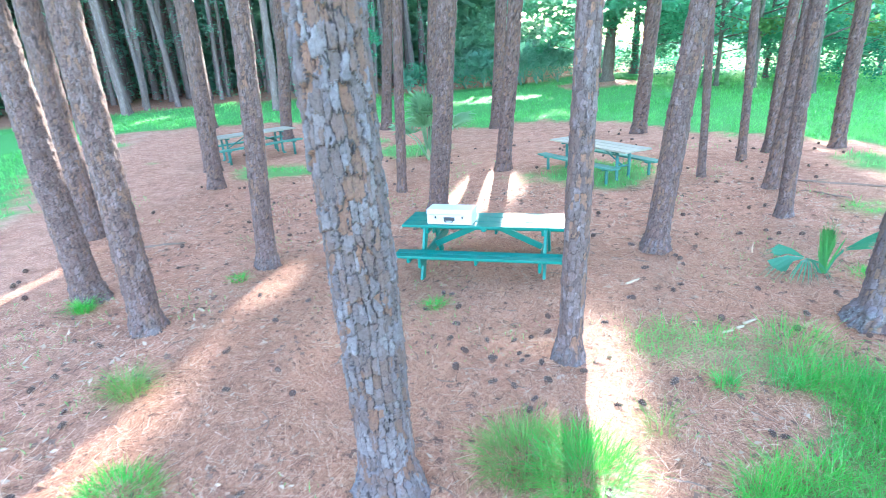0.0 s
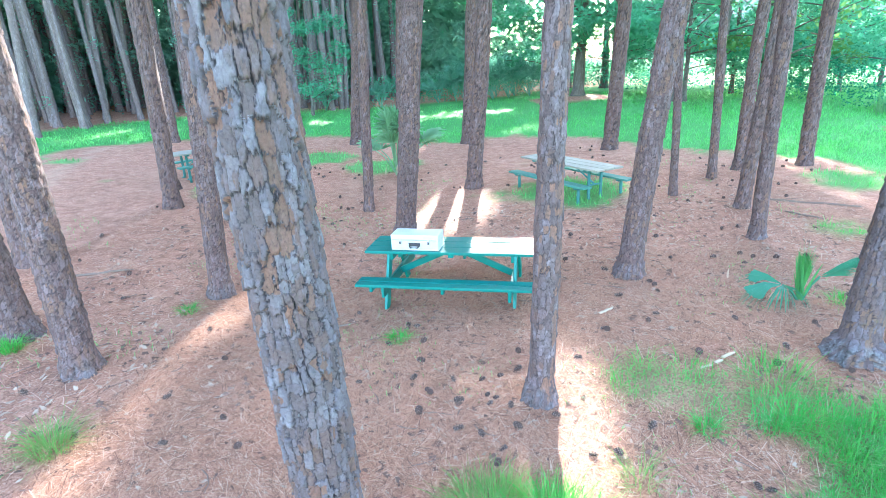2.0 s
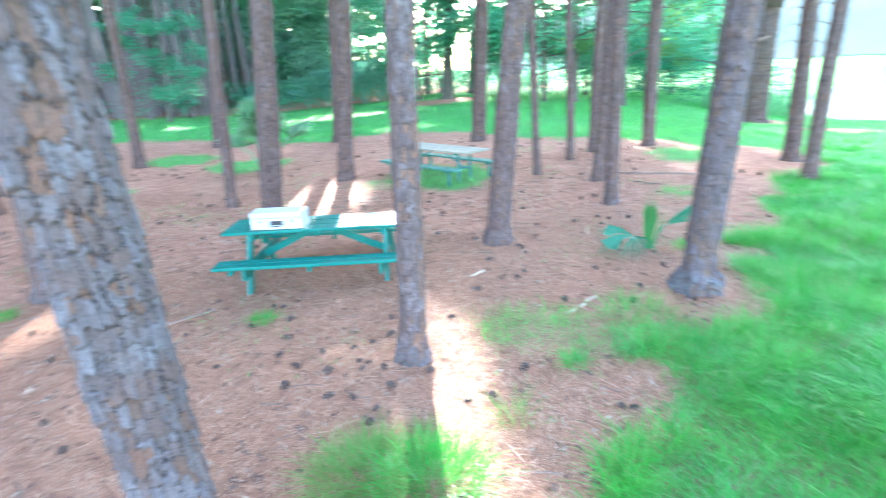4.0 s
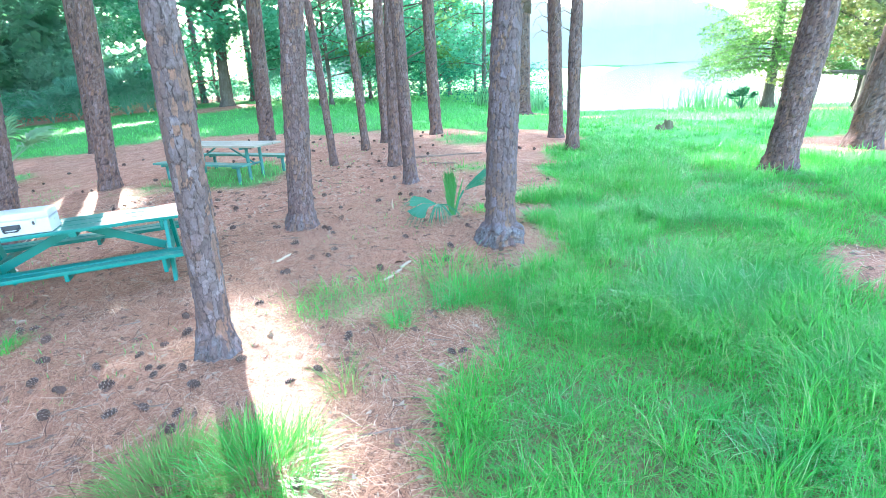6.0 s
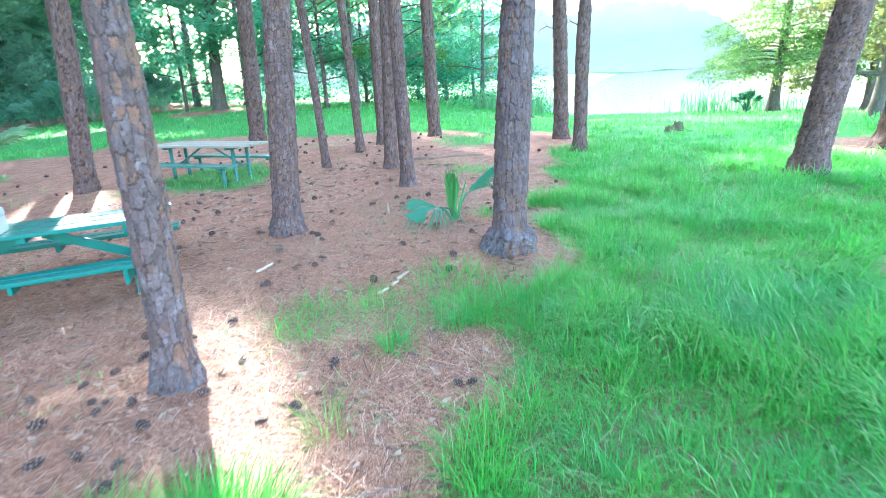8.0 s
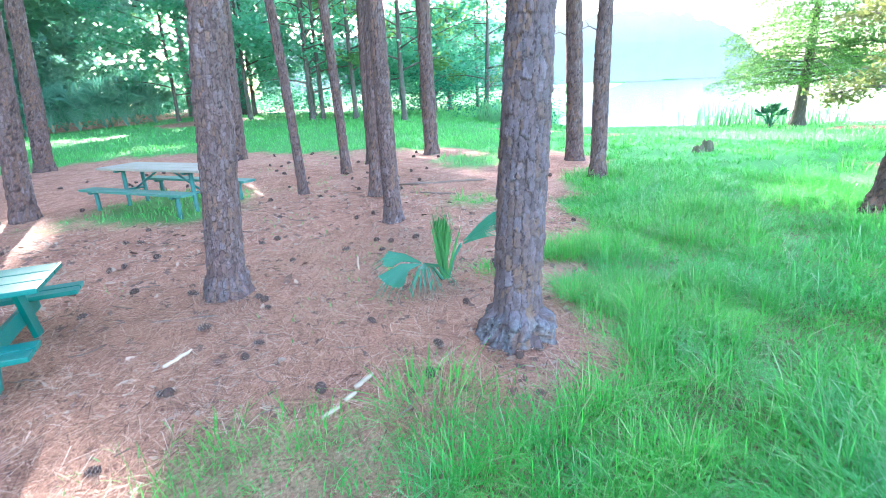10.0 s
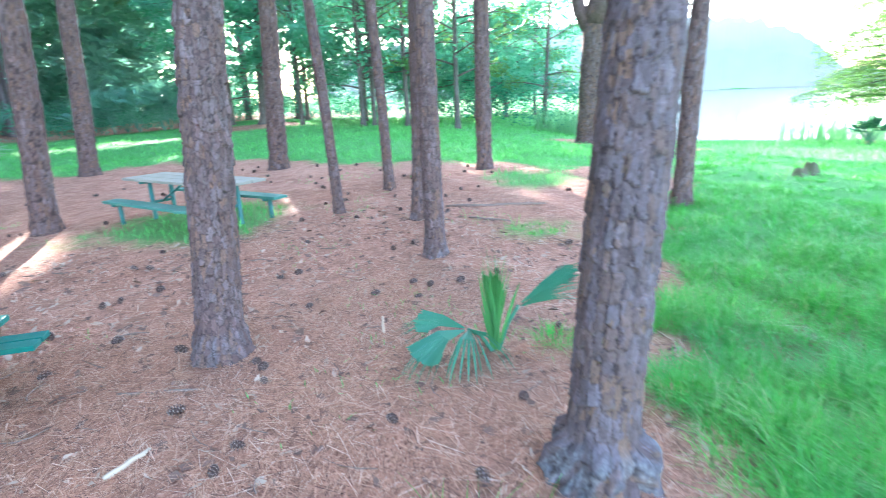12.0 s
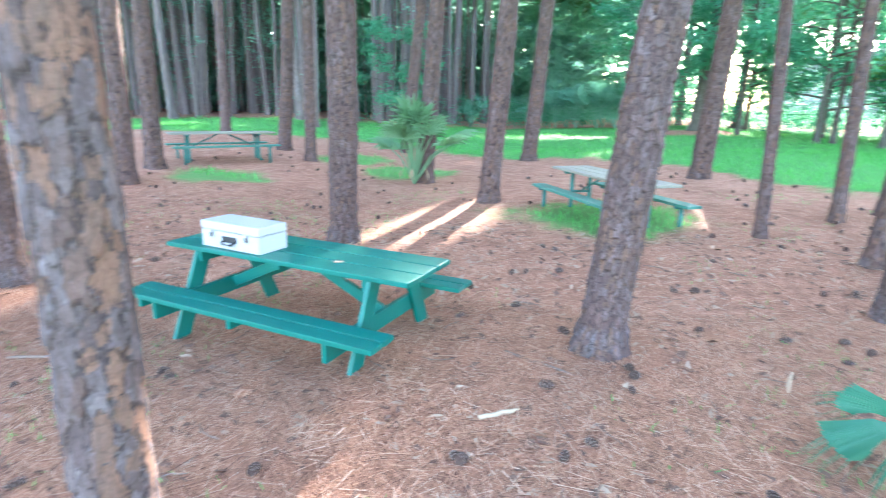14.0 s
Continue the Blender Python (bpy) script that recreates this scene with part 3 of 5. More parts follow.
def lit(p, margin=0.25, wholly=False):
    """Whether leaves at p would throw their shade on a sunlit stretch of the floor (several p at once)."""
    k = (p[:, 2] - 0.1) / SUN_DIR.z
    sx, sy = p[:, 0] - k * SUN_DIR.x, p[:, 1] - k * SUN_DIR.y
    out = np.zeros(len(p), dtype=bool)
    draw = np.zeros(len(p)) if wholly else hash2(np.floor(p[:, 0] * 97), np.floor(p[:, 1] * 89) + 7 * np.floor(p[:, 2] * 83), 3)
    wave = 0.25 * (vnoise(sx * 1.3, sy * 0.8, 61) - 0.5)
    for x, y, w, l, share in SUN_SPOTS:
        a = (sx - x) * math.cos(SUN_AZ) - (sy - y) * math.sin(SUN_AZ)
        b = (sx - x) * math.sin(SUN_AZ) + (sy - y) * math.cos(SUN_AZ)
        out |= (np.abs(a / (w + margin)) ** 3 + np.abs(b / (l + margin)) ** 3 < 1 + wave) & (draw < share)
    return out


def needle_crown(lean, height, origin, count, spread, low=0.55, per=13):
    """Tufts of needles round the upper trunk."""
    h = height * (low + (1 - low) * rng.random(count) ** 0.8)
    rad = spread * (0.25 + 0.75 * np.sqrt(rng.random(count))) * np.clip(1.25 - (h / height - low) / (1 - low), 0.2, 1)
    a = rng.random(count) * 2 * np.pi
    c = np.array([axis_at(lean, x) for x in h])
    c[:, 0] += rad * np.cos(a)
    c[:, 1] += rad * np.sin(a)
    c = np.repeat(c, per, axis=0)
    d = unit(len(c))
    d[:, 2] = np.abs(d[:, 2]) * 0.8
    s = rng.uniform(0.22, 0.42, (len(c), 1))
    side = np.cross(d, unit(len(c)))
    side /= np.linalg.norm(side, axis=1)[:, None] + 1e-9
    keep = ~lit(c + d * s * 0.9 + np.array(origin))
    B = Buf()
    B.quads((c + d * s * 0.9)[keep], (d * s)[keep], (side * s * 0.24)[keep])
    return B


def pine_tree(x, y, dia, lean, seed, detail, height=None, material=None, label="", tufts=110, stubs=0, face=0.0, cell=0.045, flare=0.52, peel=None, collar=0.0, twigs=0, bared=0.14):
    height = height or 14.5 + 3 * ((seed * 0.37) % 1)
    z = gz(x, y)
    tree = thing("pine_tree", (x, y, z), label=label or "tall pine with scaly grey-brown bark on the needle floor", category="tree", group="pines of the grove")
    part("trunk", trunk_mesh("trunk", dia / 2, height, lean, seed, detail, material or M_BARK, face=face, cell=cell, flare=flare, peel=peel, collar=collar, bared=bared), None, tree)
    for k in range(7):
        h = height * (0.60 + 0.38 * k / 7)
        p = axis_at(lean, h)
        a = seed * 2.1 + k * 2.4
        d = np.array([math.cos(a), math.sin(a), 0.35])
        L = 2.3 * (1.15 - (h / height - 0.55) * 1.7)
        part("limb", Buf().tube([p, p + d * L * 0.5, p + d * L + np.array([0, 0, 0.2])], [0.05, 0.035, 0.012], 5), M_BARK_FAR, tree, smooth=True)
    part("crown", needle_crown(lean, height, (x, y, z), tufts, 2.5), M_NEEDLE, tree)
    for k in range(twigs):
        h = 2.25 + 0.3 * k
        a = 2.3 + 0.5 * math.sin(k * 2.7)
        p = axis_at(lean, h)
        d = np.array([math.cos(a), math.sin(a), 0])
        up = np.array([0, 0, 1.0])
        pts = [p + d * dia * 0.4, p + d * (dia * 0.5 + 0.12) + up * 0.08, p + d * (dia * 0.5 + 0.26) + up * 0.02, p + d * (dia * 0.5 + 0.34) - up * (0.10 + 0.05 * (k % 2))]
        B = Buf().tube(pts, [0.011, 0.009, 0.007, 0.003], 5)
        B.tube([pts[1], pts[1] + d * 0.1 + up * 0.14 + np.array([0.05, 0.02, 0]), pts[1] + d * 0.16 + up * 0.22], [0.006, 0.005, 0.002], 4)
        part("dead_twig", B, M_TWIG, tree, smooth=True)
    for k in range(stubs):
        h = 1.9 + 0.8 * k + ((seed * 0.61 + k) % 0.5)
        p = axis_at(lean, h)
        a = seed * 1.3 + k * 2.2
        d = np.array([math.cos(a), math.sin(a), 0.3])
        part("branch_stub", Buf().tube([p + d * dia * 0.3, p + d * (dia * 0.5 + 0.05), p + d * (dia * 0.5 + 0.11)], [0.02, 0.014, 0.006], 6), M_TWIG, tree, smooth=True)
    return tree


GROVE = [  # x, y, diameter, lean per metre, detail
    (-0.20, 3.56, 0.41, (0.029, -0.183), 4), (1.42, 5.12, 0.245, (0.035, -0.018), 3), (3.11, 7.72, 0.325, (0.088, -0.052), 3), (4.47, 5.33, 0.33, (0.095, 0.017), 3),
    (5.50, 8.82, 0.22, (-0.025, -0.034), 2), (6.13, 10.43, 0.25, (0.023, -0.061), 1), (5.33, 11.59, 0.16, (-0.076, -0.077), 1), (6.66, 12.72, 0.19, (-0.032, -0.015), 1),
    (7.57, 13.29, 0.28, (0.025, -0.011), 1), (9.05, 13.20, 0.33, (-0.010, -0.005), 1), (5.67, 16.98, 0.44, (0.027, -0.083), 1), (1.37, 13.85, 0.38, (0.082, -0.14), 1),
    (1.59, 20.43, 0.46, (0.069, 0.012), 1), (-0.14, 10.60, 0.38, (0.115, -0.22), 2), (-1.05, 12.42, 0.23, (0.067, -0.061), 1), (-0.47, 16.11, 0.40, (0.055, 0.023), 1),
    (-2.62, 21.63, 0.42, (0.098, 0.014), 1), (-2.66, 7.98, 0.30, (0.082, -0.051), 2), (-5.42, 12.53, 0.36, (0.057, -0.026), 1), (-9.54, 21.69, 0.38, (-0.02, 0.08), 1),
    (-3.47, 6.05, 0.35, (0.025, -0.024), 2), (-6.21, 9.17, 0.41, (0.009, 0.007), 1), (-4.67, 6.79, 0.37, (-0.06, 0.03), 2), (-6.27, 14.27, 0.40, (0.013, 0.011), 1),
    (-5.78, 19.14, 0.42, (0.107, -0.027), 1), (-4.13, 17.59, 0.31, (0.024, 0.012), 1), (10.16, 9.92, 0.32, (0.006, 0.015), 1), (9.26, 8.61, 0.26, (0.034, -0.007), 1),
    (9.45, 4.74, 0.44, (0.041, -0.105), 2), (12.33, 4.67, 0.54, (0.038, -0.134), 1), (-8.85, 27.49, 0.38, (0.028, 0.010), 0)]

for k, (x, y, dia, lean, detail) in enumerate(GROVE):
    label = ("large near pine with grey bark plates and orange flake scars" if k == 0 else "strongly leaning pine rising from the long grass" if k in (28, 29)
             else "slender reddish-brown pine stem on the needle floor" if dia < 0.2 else "")
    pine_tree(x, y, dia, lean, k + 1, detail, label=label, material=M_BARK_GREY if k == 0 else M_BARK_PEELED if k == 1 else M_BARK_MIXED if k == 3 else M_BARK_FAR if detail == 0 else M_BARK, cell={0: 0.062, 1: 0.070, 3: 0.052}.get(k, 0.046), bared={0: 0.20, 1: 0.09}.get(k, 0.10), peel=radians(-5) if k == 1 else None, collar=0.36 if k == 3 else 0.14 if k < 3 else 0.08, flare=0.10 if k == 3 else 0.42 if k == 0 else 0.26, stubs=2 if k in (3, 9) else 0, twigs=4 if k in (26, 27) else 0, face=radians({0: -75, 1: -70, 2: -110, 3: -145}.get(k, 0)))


# ---- picnic tables ----
def board(L, w, t, m, bevel=0.007):
    return Buf().box((L, w, t), m, bevel)


def beam(a, b, w, t, bevel=0.005):
    """A plank from a to b, w deep across the length, t thick."""
    a, b = Vector(a), Vector(b)
    d = b - a
    q = d.to_track_quat("X", "Z").to_matrix().to_4x4()
    return Buf().box((d.length, t, w), Matrix.Translation((a + b) / 2) @ q, bevel)


def wooden_table(x, y, z, rz, L=2.36, W=0.69):
    tb = thing("picnic_table", (x, y, z), rz, label="bright green painted wooden picnic table with attached benches", category="picnic table")
    zt, zb, by = 0.75, 0.45, 0.655
    for k in (-1, 0, 1):
        part("tabletop_board", board(L, W / 3 - 0.015, 0.038, pose(0, k * W / 3, zt - 0.019)), M_PAINT, tb)
    for s in (-1, 1):
        for k in (-0.5, 0.5):
            part("bench_board", board(L, 0.130, 0.038, pose(0, s * by + k * 0.146, zb - 0.019)), M_PAINT, tb)
    for e in (-1, 1):
        xe = e * (L / 2 - 0.33)
        for s in (-1, 1):
            part("leg", beam((xe, s * 0.24, zt - 0.05), (xe, s * 0.55, 0.0), 0.14, 0.038), M_PAINT, tb)
            part("bench_cleat", beam((e * 0.03 * s, s * (by - 0.13), zb - 0.062), (e * 0.03 * s, s * (by + 0.13), zb - 0.062), 0.085, 0.038) if e > 0 else
                 beam((xe - 0.12, s * (by - 0.13), zb - 0.062), (xe - 0.12, s * (by + 0.13), zb - 0.062), 0.085, 0.038), M_PAINT, tb)
        part("bench_support", beam((xe - e * 0.04, -by - 0.13, zb - 0.108), (xe - e * 0.04, by + 0.13, zb - 0.108), 0.135, 0.038), M_PAINT, tb)
        part("top_cleat", beam((xe - e * 0.04, -W / 2 + 0.03, zt - 0.085), (xe - e * 0.04, W / 2 - 0.03, zt - 0.085), 0.09, 0.038), M_PAINT, tb)
        part("diagonal_brace", beam((xe - e * 0.07, 0, zb - 0.09), (e * 0.09, 0, zt - 0.075), 0.088, 0.038), M_PAINT, tb)
    part("middle_cleat", beam((0, -W / 2 + 0.03, zt - 0.062), (0, W / 2 - 0.03, zt - 0.062), 0.045, 0.07), M_PAINT, tb)
    return tb


def steel_table(x, y, z, rz, L=2.52, W=0.75, label="", paint=None):
    tb = thing("picnic_table", (x, y, z), rz, label=label, category="picnic table")
    zt, zb, by = 0.755, 0.45, 0.60
    for k in (-1, 0, 1):
        part("tabletop_board", board(L, W / 3 - 0.018, 0.04, pose(0, k * W / 3, zt - 0.02)), paint or M_PAINT_OLD, tb)
    for s in (-1, 1):
        part("bench_board", board(L, 0.25, 0.04, pose(0, s * by, zb - 0.02)), M_PAINT_OLD, tb)
    for e in (-1, 1):
        xe = e * (L / 2 - 0.42)
        for s in (-1, 1):
            part("leg", Buf().tube([(xe, s * 0.17, zt - 0.06), (xe, s * 0.17, 0.12), (xe + e * 0.02, s * 0.18, 0.05), (xe + e * 0.08, s * 0.20, 0.02)], [0.034] * 4, 12), M_STEEL, tb, smooth=True)
            part("bench_post", Buf().tube([(e * (L / 2 - 0.26), s * by, zb - 0.045), (e * (L / 2 - 0.26), s * by, -0.04)], [0.034] * 2, 12), M_STEEL, tb, smooth=True)
            part("bench_bracket", Buf().box((0.08, 0.22, 0.035), pose(e * (L / 2 - 0.26), s * by, zb - 0.058)), M_STEEL, tb)
        part("top_bracket", Buf().box((0.07, W * 0.86, 0.045), pose(xe, 0, zt - 0.063)), M_STEEL, tb)
        part("cross_tube", Buf().tube([(xe, -0.17, 0.36), (xe, 0.17, 0.36)], [0.022] * 2, 8), M_STEEL, tb, smooth=True)
        part("diagonal_brace", Buf().tube([(xe, 0, 0.36), (e * 0.12, 0, zt - 0.05)], [0.018] * 2, 8), M_STEEL, tb, smooth=True)
    return tb


TABLE_Z = -0.035
wooden_table(0.733, 7.757, TABLE_Z, -12.55)
steel_table(3.425, 12.716, 0.125, -61.7, label="faded green picnic table on steel legs in a grass patch", paint=M_PAINT_WORN)
steel_table(-5.84, 16.2, gz(-5.84, 16.2) - 0.03, 46.5, label="weathered picnic table with greyed top and faded green benches", paint=M_PAINT_WORN)


def equipment_case():
    c = thing("carrying_case", (0.235, 7.725, TABLE_Z + 0.751), -15.0, label="white hard carrying case with black handle lying on the table", category="case")
    W, D, H = 0.655, 0.30, 0.215
    part("base_shell", Buf().box((W, D, H * 0.66), pose(0, 0, H * 0.33), 0.012), M_CASE, c)
    part("lid", Buf().box((W + 0.004, D + 0.004, H * 0.33), pose(0, 0, H * 0.835 + 0.002), 0.014), M_CASE, c)
    part("seam", Buf().box((W - 0.004, D - 0.004, 0.006), pose(0, 0, H * 0.665), 0.001), M_CHROME, c)
    hy = -D / 2
    part("handle", Buf().tube([(-0.06, hy - 0.006, 0.075), (-0.06, hy - 0.03, 0.062), (-0.05, hy - 0.035, 0.05), (0.05, hy - 0.035, 0.05), (0.06, hy - 0.03, 0.062), (0.06, hy - 0.006, 0.075)], [0.0095] * 6, 8), M_BLACK, c, smooth=True)
    part("handle_plate", Buf().box((0.16, 0.006, 0.05), pose(0, hy - 0.003, 0.085), 0.002), M_BLACK, c)
    for s in (-1, 1):
        la = part("latch", Buf().box((0.036, 0.012, 0.07), pose(s * 0.195, hy - 0.006, 0.12), 0.003), M_CHROME, c, "grey metal latch")
        part("latch_tongue", Buf().box((0.02, 0.006, 0.035), pose(s * 0.195, hy - 0.0155, 0.11), 0.002), M_BLACK, la)
    for sx in (-1, 1):
        part("side_rivet", Buf().tube([(sx * (W / 2), 0, 0.1), (sx * (W / 2 + 0.004), 0, 0.1)], [0.011, 0.009], 10), M_CHROME, c)


equipment_case()
tagged(new("bird_dropping", Buf().box((0.07, 0.045, 0.004), pose(1.16, 7.52, TABLE_Z + 0.753, 0, 0, 30), 0.0018).mesh("bird_dropping", M_PALE)), label="small pale splash dried on the tabletop", category="stain")


# ---- grass ----
def blades(B, x, y, z, h, phi, bend, w):
    n = len(x)
    dx, dy = np.cos(phi), np.sin(phi)
    sx, sy = -dy, dx
    lv = []
    for t, k in ((0.0, 0.8), (0.4, 1.0), (0.75, 0.7)):
        o = bend * h * t ** 1.8
        cz = z + h * (t - 0.42 * np.clip(bend, 0, 1.2) * t * t)
        for s in (-1, 1):
            lv.append(np.stack([x + dx * o + s * sx * w * k, y + dy * o + s * sy * w * k, cz], axis=1))
    o = bend * h
    lv.append(np.stack([x + dx * o, y + dy * o, z + h * (1 - 0.42 * np.clip(bend, 0, 1.2))], axis=1))
    V = np.stack(lv, axis=1).reshape(-1, 3)
    b = (B.n + 7 * np.arange(n)).tolist()
    B.v.append(V)
    for i in b:
        B.f.append((i, i + 1, i + 3, i + 2))
        B.f.append((i + 2, i + 3, i + 5, i + 4))
        B.f.append((i + 4, i + 5, i + 6))
    B.n += 7 * n


def scatter(x0, x1, y0, y1, per_m2):
    n = int((x1 - x0) * (y1 - y0) * per_m2)
    return rng.uniform(x0, x1, n), rng.uniform(y0, y1, n)


def build_grass():
    long_b, lawn_b, low_b = Buf(), Buf(), Buf()
    # near field: tussocks of arching blades with gaps between, and long swathes that have flopped over together
    for x0, x1, y0, y1, dens, per, wide in ((1.0, 6.5, 0.6, 6.6, 150, 24, 0.62), (6.5, 8.6, 1.5, 7.5, 105, 22, 0.75), (6.5, 8.6, 7.5, 10.5, 50, 16, 1.0), (8.6, 11, 0.0, 10.5, 46, 18, 1.05), (1.4, 6.5, -1.2, 0.4, 40, 14, 1.2), (11, 16, 0, 12, 14, 14, 2.0), (1.4, 13, -5, -1.2, 8, 12, 2.2)):
        x, y = scatter(x0, x1, y0, y1, dens)
        tuss = 0.5 * vnoise(x * 2.2, y * 2.2, 11) + 0.5 * vnoise(x * 6.5, y * 6.5, 17)
        strip = (x < 4.3) & (y > 4.6)
        flop = smooth01((x - 3.3) / 0.9) * smooth01((7.5 - x) / 1.5) * smooth01((4.3 - y) / 1.0) * smooth01((vnoise(x * 1.3, y * 1.3, 16) - 0.4) / 0.2)
        keep = (lawn_share(x, y) > 0.3 + 0.45 * rng.random(len(x))) & (tuss + 0.4 * rng.random(len(x)) + 0.3 * flop > np.where(strip, 0.58, 0.52 + 0.14 * smooth01((4.0 - x) / 1.2)))
        x, y, tuss, strip, flop = (np.repeat(v[keep], per) for v in (x, y, tuss, strip, flop))
        stay = ~strip | (rng.random(len(x)) < 0.27)
        x, y, tuss, strip, flop = (v[stay] for v in (x, y, tuss, strip, flop))
        n = len(x)
        a, q = rng.uniform(0, 2 * np.pi, n), np.where(strip, 0.17, 0.11) * np.sqrt(rng.random(n))
        swirl = 2 * np.pi * (1.6 * vnoise(x * 0.75, y * 0.75, 13) + 0.5 * vnoise(x * 2.6, y * 2.6, 14))
        long_one = rng.random(n) < 0.55 * flop
        phi = np.where(long_one, swirl + rng.normal(0, 0.9, n), a + rng.normal(0, 0.7, n))
        h = np.where(long_one, rng.uniform(0.15, 0.34, n), (0.07 + 0.12 * smooth01((tuss - 0.3) / 0.4)) * rng.uniform(0.5, 1.8, n)) * np.where(y > 7, 0.75, np.where(strip, 0.75, 1.0))
        bend = np.where(long_one, np.clip(rng.normal(0.95, 0.3, n), 0.3, 1.5), np.clip(rng.normal(0.82, 0.4, n), 0.05, 1.5))
        x, y = x + q * np.cos(a), y + q * np.sin(a)
        blades(long_b, x, y, ground_z(x, y) - 0.01, h, phi, bend, 0.0036 * wide * rng.uniform(0.55, 1.5, n) * np.where(long_one, 1.15, 0.95))
    # the undergrowth of the near field: tiny green and dry blades close to the soil
    for x0, x1, y0, y1, dens, wide in ((1.0, 6.5, 0.2, 6.6, 2600, 0.85), (6.5, 11, 0.0, 10.5, 900, 1.5)):
        x, y = scatter(x0, x1, y0, y1, dens)
        keep = lawn_share(x, y) * np.where((x < 4.3) & (y > 4.6), 0.42, 1.0) > 0.2 + 0.7 * rng.random(len(x))
        x, y = x[keep], y[keep]
        n = len(x)
        a, h, w = rng.uniform(0, 6.28, n), rng.uniform(0.02, 0.075, n), 0.0032 * wide * rng.uniform(0.6, 1.5, n)
        z = ground_z(x, y) - 0.004
        lean_out = rng.uniform(0.2, 1.6, n) * h
        V = np.stack([np.stack([x - np.sin(a) * w, y + np.cos(a) * w, z], 1), np.stack([x + np.sin(a) * w, y - np.cos(a) * w, z], 1), np.stack([x + np.cos(a) * lean_out, y + np.sin(a) * lean_out, z + h], 1)], axis=1).reshape(-1, 3)
        b = low_b.n + 3 * np.arange(n)
        low_b.v.append(V)
        low_b.f.extend(zip(b.tolist(), (b + 1).tolist(), (b + 2).tolist()))
        low_b.n += 3 * n
    # short lawn beyond, and grassy spots
    for x0, x1, y0, y1, dens, wide, hh in ((-3, 11, 9.5, 16, 150, 1.6, 0.10), (-14, 14, 14, 24, 80, 2.3, 0.10), (-20, 26, 22, 36, 32, 3.4, 0.10), (11, 30, 6, 26, 34, 3.6, 0.12), (-16, -6, 6, 16, 50, 3.0, 0.12)):
        x, y = scatter(x0, x1, y0, y1, dens)
        keep = lawn_share(x, y) > 0.3 + 0.5 * rng.random(len(x))
        if x0 == 11:
            keep &= ~((x < 16) & (y < 12)) & (ground_z(x, y) > -0.58)
        x, y = x[keep], y[keep]
        h = hh * rng.uniform(0.5, 1.6, len(x)) * (0.7 + 0.8 * vnoise(x * 1.2, y * 1.2, 15))
        blades(lawn_b, x, y, ground_z(x, y) - 0.01, h, rng.uniform(0, 6.28, len(x)), rng.uniform(0.1, 0.9, len(x)), 0.0035 * wide * rng.uniform(0.7, 1.3, len(x)))
    # thin sprigs here and there on the needle floor
    x, y = scatter(-7, 9, 2.5, 15, 110)
    keep = (lawn_share(x, y) < 0.3) & (smooth01((vnoise(x * 0.9, y * 0.9, 18) - 0.55) / 0.3) * vnoise(x * 4, y * 4, 19) > 0.45 * rng.random(len(x)) + 0.1)
    x, y = x[keep], y[keep]
    blades(lawn_b, x, y, ground_z(x, y) - 0.01, rng.uniform(0.03, 0.10, len(x)), rng.uniform(0, 6.28, len(x)), rng.uniform(0.2, 1.0, len(x)), 0.0028 * rng.uniform(0.7, 1.3, len(x)))
    tagged(new("long_grass", long_b.mesh("long_grass", M_GRASS)), label="lush long green grass flopping over in swirls", category="grass", kind="stuff")
    tagged(new("low_grass", low_b.mesh("low_grass", M_GRASS)), label="low sprouting grass with dry straws between", category="grass", kind="stuff")
    tagged(new("lawn_grass", lawn_b.mesh("lawn_grass", M_LAWN)), label="short bright green lawn grass around the grove", category="grass", kind="stuff")


build_grass()


def grass_tuft(x, y, r, n, h, material, label):
    B = Buf()
    n = int(2.6 * n)
    a, q = rng.uniform(0, 2 * np.pi, n), r * np.sqrt(rng.random(n)) * 0.55
    px, py = x + q * np.cos(a), y + q * np.sin(a)
    phi = a + rng.normal(0, 0.5, n)
    blades(B, px - x, py - y, ground_z(px, py) - gz(x, y) - 0.01, h * rng.uniform(0.55, 1.25, n), phi, np.clip(rng.normal(0.85, 0.4, n), 0.05, 1.6), 0.0021 * rng.uniform(0.7, 1.4, n))
    ob = new("grass_tuft", B.mesh("grass_tuft", material))
    ob.location = (x, y, gz(x, y))
    return tagged(ob, label=label, category="grass tuft", kind="stuff")


for x, y, r, n, h, m in [(0.85, 3.8, 0.6, 420, 0.24, M_GRASS_PALE), (1.25, 3.6, 0.6, 420, 0.25, M_GRASS), (-2.95, 4.75, 0.28, 110, 0.30, M_GRASS_PALE), (3.58, 5.05, 0.6, 120, 0.25, M_GRASS), (1.98, 4.05, 0.2, 26, 0.27, M_GRASS_PALE),
                         (-4.55, 6.45, 0.22, 120, 0.2, M_GRASS), (-2.9, 7.45, 0.2, 60, 0.14, M_GRASS), (0.0, 6.45, 0.2, 70, 0.15, M_GRASS), (2.72, 4.55, 0.16, 60, 0.18, M_GRASS), (-2.3, 3.5, 0.5, 260, 0.16, M_GRASS), (5.35, 5.6, 0.3, 160, 0.22, M_GRASS), (5.2, 6.5, 0.24, 60, 0.16, M_GRASS)]:
    grass_tuft(x, y, r, n, h, m, "pale sunlit tuft of long grass" if m is M_GRASS_PALE else "green tuft of grass in the needle litter")


